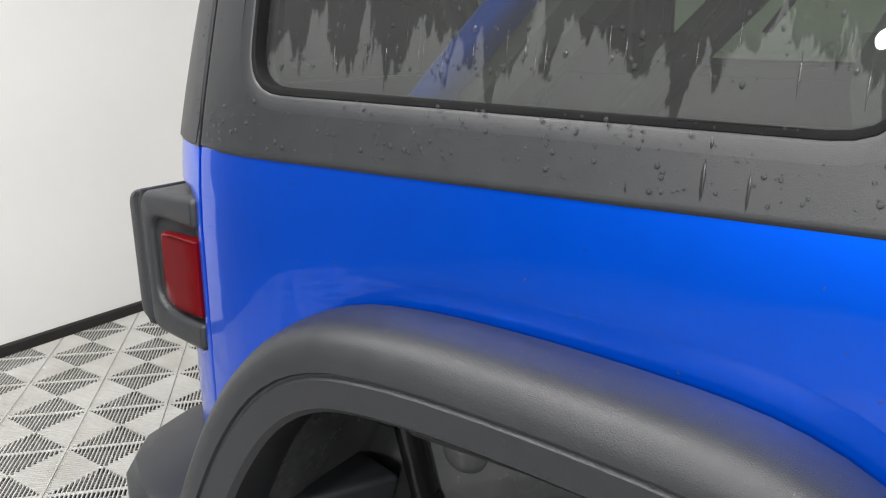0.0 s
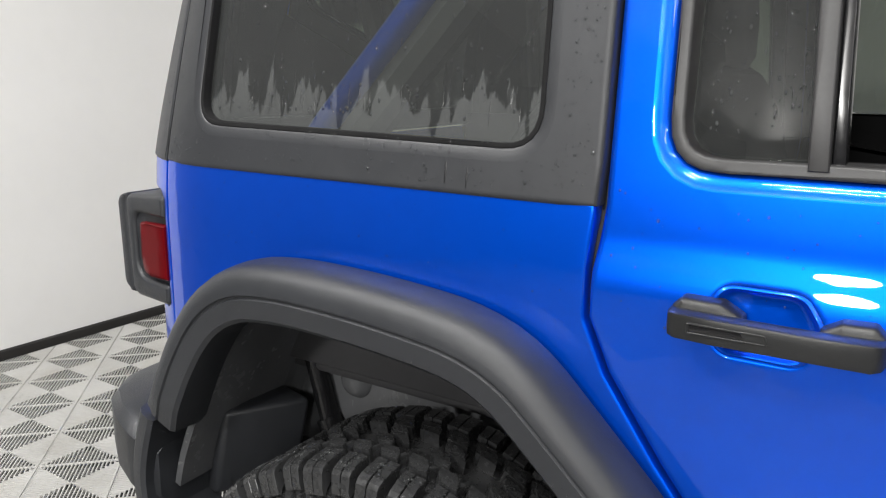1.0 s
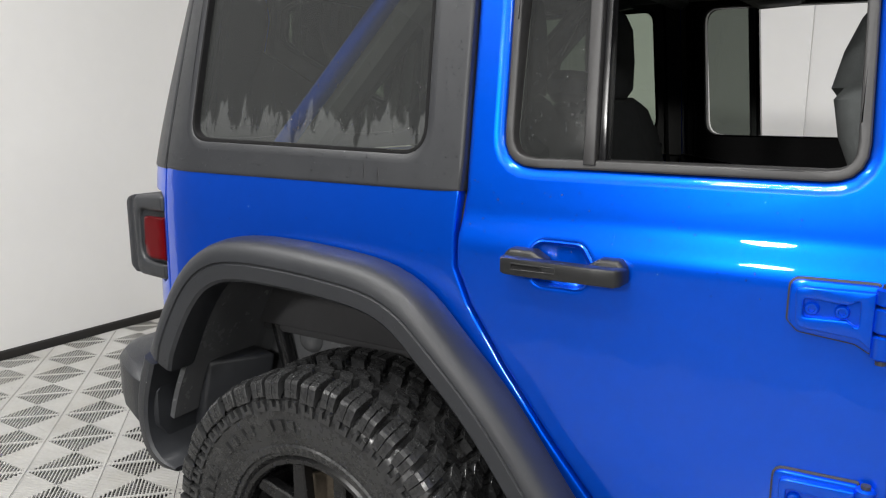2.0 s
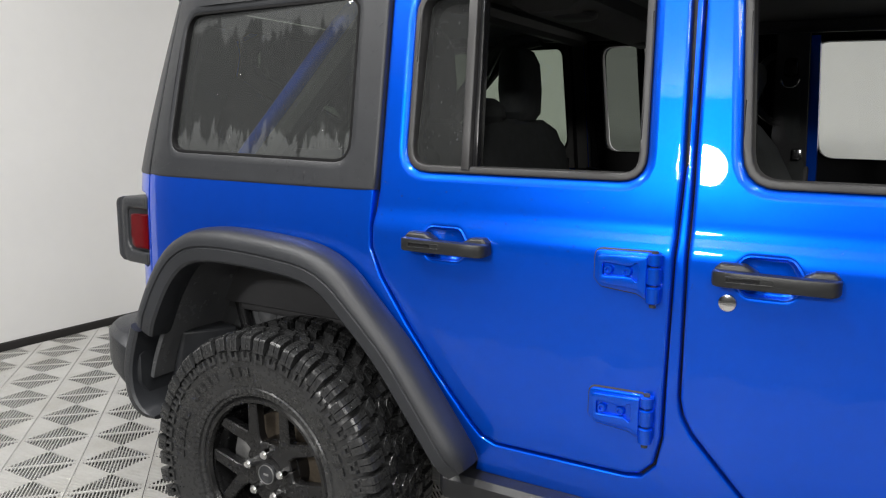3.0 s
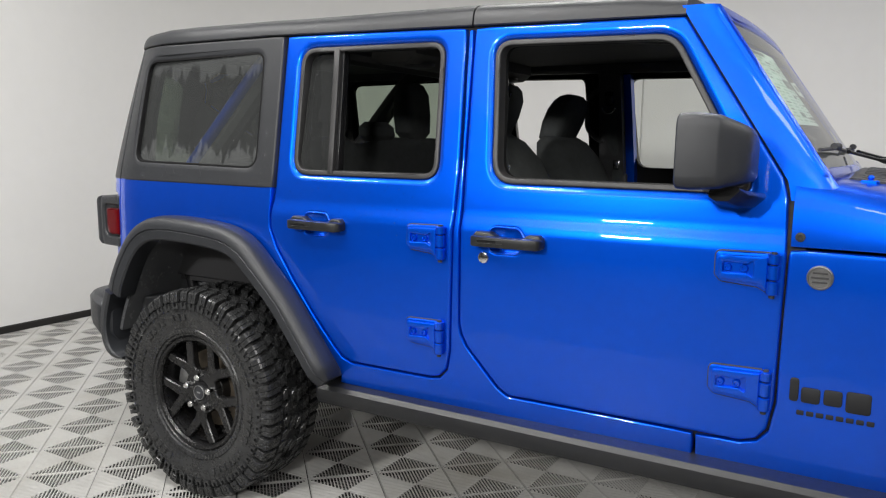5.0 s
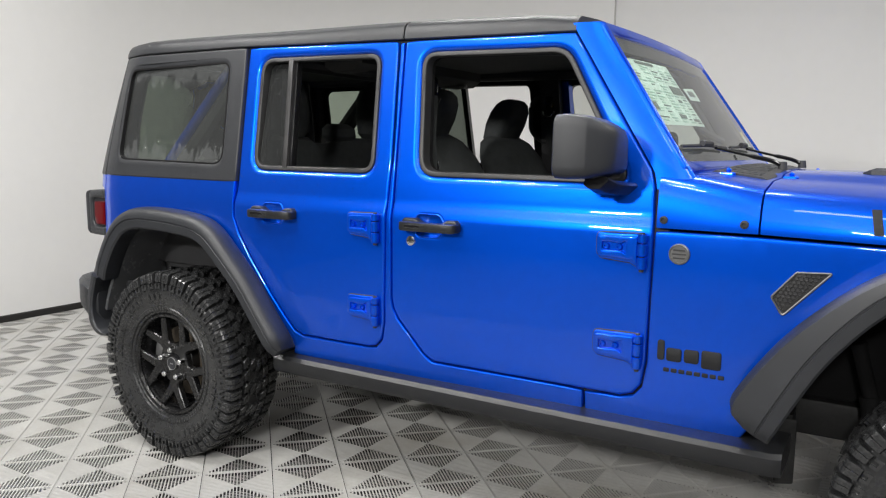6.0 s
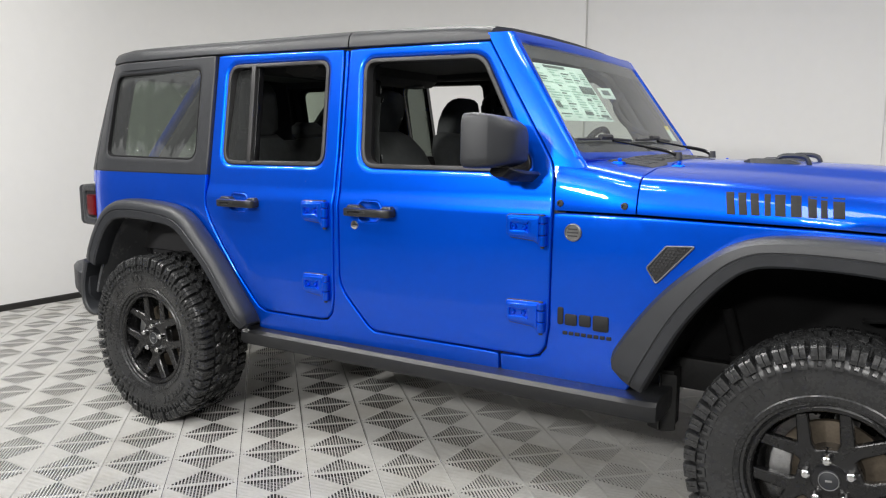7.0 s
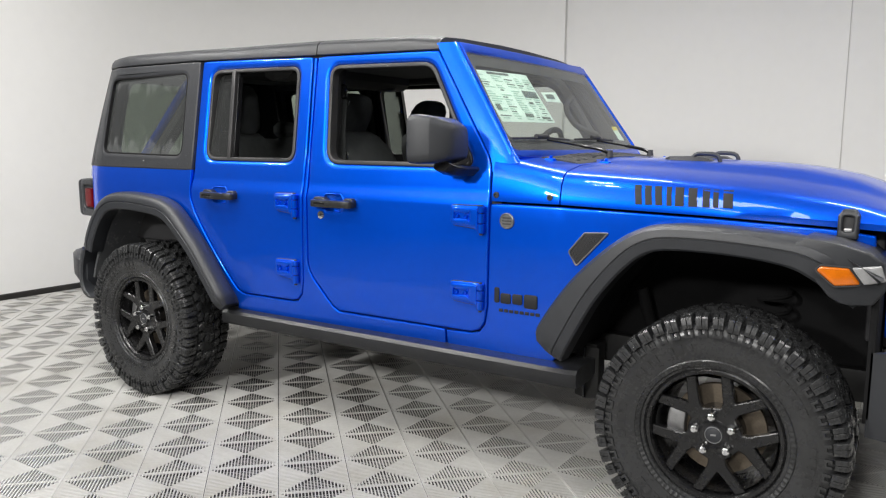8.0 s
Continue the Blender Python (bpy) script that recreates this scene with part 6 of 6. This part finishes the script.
drops("water_beading", scatter(90, 0.30, 0.9, 1.06, 1.24, 0.0008, 0.0022) + scatter(40, -0.6, 0.26, 1.06, 1.2, 0.0007, 0.0016) + scatter(25, 1.1, 1.9, 1.0, 1.24, 0.0008, 0.002), on_side(-1), -1, "clear water beads on blue paint")
# drip marks running down from the hardtop's edge
drops("wet_run", [(0.045, 1.238, 0.0024, 9.0), (0.082, 1.232, 0.0020, 10.0), (-0.02, 1.225, 0.0016, 5.0), (0.048, 1.268, 0.0014, 4.0)], top_place(-1, -0.0006), -1, "dark wet runs under the window", WET_RUN)
drops("wet_run", [(u, v, 0.0009, 18.0 + 9 * rng.random()) for u, v, _, _ in scatter(18, -0.40, 0.17, 1.315, 1.36, 0.001, 0.001, 0, in_glass)], glass_place(-1, -0.0042), -1, "dark wet runs on the glass", WET_RUN)


def tyre_spot(cx):
    """A place on the tyre's tread or shoulder: u across, v round from the front horizontal."""
    def f(u, v, d):
        r = 0.4118 if u > -0.125 else 0.405 - (-0.125 - u) * 2.2
        return (cx + r * math.cos(v), -0.847 + max(u, -0.142) * 1.0 - (0.004 if u < -0.125 else 0), 0.4005 + r * math.sin(v))
    return f


for cx, turn in ((0.0, 2), (3.008, -8)):
    step = math.tau / 48
    on_lug = lambda u, v: abs((v + 0.016 + radians(turn) + step / 2) % step - step / 2) < 0.036
    drops("water_beading", [(u, v, r, 1.0) for u, v, r, _ in scatter(420, -0.139, -0.082, 0.35, 2.7, 0.0010, 0.0036, keep=on_lug)], tyre_spot(cx), -1, "water beads on the tyre")


def lip_spot(u, v, d):
    """A place on the rear flare's outer face: u runs along the arch, v outward from its crease."""
    k = min(max(u, 0.0), 0.999) * (len(R_ARCH) - 1)
    i = int(k)
    (ax, az), (bx, bz) = R_ARCH[i], R_ARCH[i + 1]
    f, ln = k - i, math.hypot(bx - ax, bz - az)
    return (ax + (bx - ax) * f - (bz - az) / ln * v, -0.9335 + 0.0015 * d, az + (bz - az) * f + (bx - ax) / ln * v)


drops("water_beading", scatter(90, 0.06, 0.8, -0.034, 0.012, 0.0008, 0.0024), lip_spot, -1, "water beads on the arch flare")
drops("water_beading", scatter(60, -0.34, 0.30, 0.86, 1.0, 0.001, 0.003, 0.8, lambda u, v: (u / 0.42) ** 2 + ((v - 0.7) / 0.31) ** 2 < 1), lambda u, v, d: (u, -0.5605, v), -1, "water beads in the wheel housing")

# ---------------------------------------------------------------- floor: ribbed interlocking tiles
TS, TYAW = 0.2860, radians(44.86)
floor = tagged(part("floor", box(REAR_X - 0.1, FRONT_X + 0.1, NEAR_Y - 0.1, FAR_Y + 0.15, -0.09, -0.030, 0), UNDER), "pale grey ribbed interlocking garage floor tiles", "floor", kind="structure")


def tile_shape(n=21, deep=True):
    """Verts and faces of a tile: a rim, and in each quarter ribs square to its edge, open between."""
    vs, fs = [], []

    def slab(q, z0, z1, skirt=True):
        b = len(vs)
        k = len(q)
        vs.extend((x, y, z1) for x, y in q)
        fs.append(tuple(range(b, b + k)))
        if skirt and deep:
            vs.extend((x, y, z0) for x, y in q)
            fs.extend((b + i, b + (i + 1) % k, b + k + (i + 1) % k, b + k + i)[::-1] for i in range(k))

    h, e = TS / 2 - 0.0019, 0.0020
    for k in range(4):
        c, s = math.cos(k * math.pi / 2), math.sin(k * math.pi / 2)
        turn = lambda x, y: (c * x - s * y, s * x + c * y)
        slab([turn(-h, -h), turn(h, -h), turn(h - e, -h + e), turn(-h + e, -h + e)], -0.006, 0.0)
        pitch = 2 * (h - e) / n
        for i in range(n):
            x = -h + e + pitch * (i + 0.5)
            w = pitch * 0.130
            top0, top1 = -abs(x - w), -abs(x + w)
            slab([turn(x - w, -h + e), turn(x + w, -h + e), turn(x + w, top1 - 0.0005), turn(x - w, top0 - 0.0005)], -0.008, -0.0003)
        # low cross ties between the ribs
        for i in range(1, 10):
            q = h - e - i * 0.0142
            if deep and q > 0.012:
                vs_y = -q
                slab([turn(-q + 0.003, vs_y - 0.0016), turn(q - 0.003, vs_y - 0.0016), turn(q - 0.003, vs_y + 0.0016), turn(-q + 0.003, vs_y + 0.0016)], -0.020, -0.0165, False)
    return vs, fs


tv, tf = tile_shape()
tile_mesh = bpy.data.meshes.new("tile")
tile_mesh.from_pydata(tv, [], tf)
tile_mesh.materials.append(TILE)
uc = Vector((math.cos(TYAW), math.sin(TYAW)))
vc = Vector((-math.sin(TYAW), math.cos(TYAW)))
origin = Vector((1.486, -0.980))
near, rest = [], []
for i in range(-40, 41):
    for j in range(-40, 41):
        c = origin + uc * TS * (i + 0.5) + vc * TS * (j + 0.5)
        if not (REAR_X - 0.12 < c.x < FRONT_X and NEAR_Y < c.y < FAR_Y + 0.1):
            continue
        near.append((abs(c.x - 0.9) * 0.8 + abs(c.y + 0.9), c)) if (-3.3 < c.x < 3.6 and -2.6 < c.y < 1.2) else rest.append(c)
near.sort(key=lambda q: q[0])
for k, (_, c) in enumerate(near):
    if k < 290:
        ob = new("tile", tile_mesh)
        ob.parent = floor
        ob.matrix_basis = pose(c.x, c.y, 0, 0, 0, math.degrees(TYAW))
    else:
        rest.append(c)
rot = np.array([[math.cos(TYAW), -math.sin(TYAW)], [math.sin(TYAW), math.cos(TYAW)]])


def far_tiles(spots, deep):
    """Many tiles joined into one mesh; those that are never near have no rib sides."""
    fv, ff = tile_shape(21, deep)
    fv = np.array(fv)
    fv = np.c_[fv[:, :2] @ rot.T, fv[:, 2]]
    allv = np.concatenate([fv + np.array([c.x, c.y, 0]) for c in spots])
    allf = [tuple(k * len(fv) + i for i in f) for k in range(len(spots)) for f in ff]
    me = bpy.data.meshes.new("far_tiles")
    me.from_pydata(allv.tolist(), [], allf)
    me.materials.append(TILE)
    ob = new("far_tiles", me)
    ob.parent = floor
    tagged(ob, kind="stuff")


far_tiles([c for c in rest if c.y > -3.6 and c.x < 5.6], True)
far_tiles([c for c in rest if not (c.y > -3.6 and c.x < 5.6)], False)
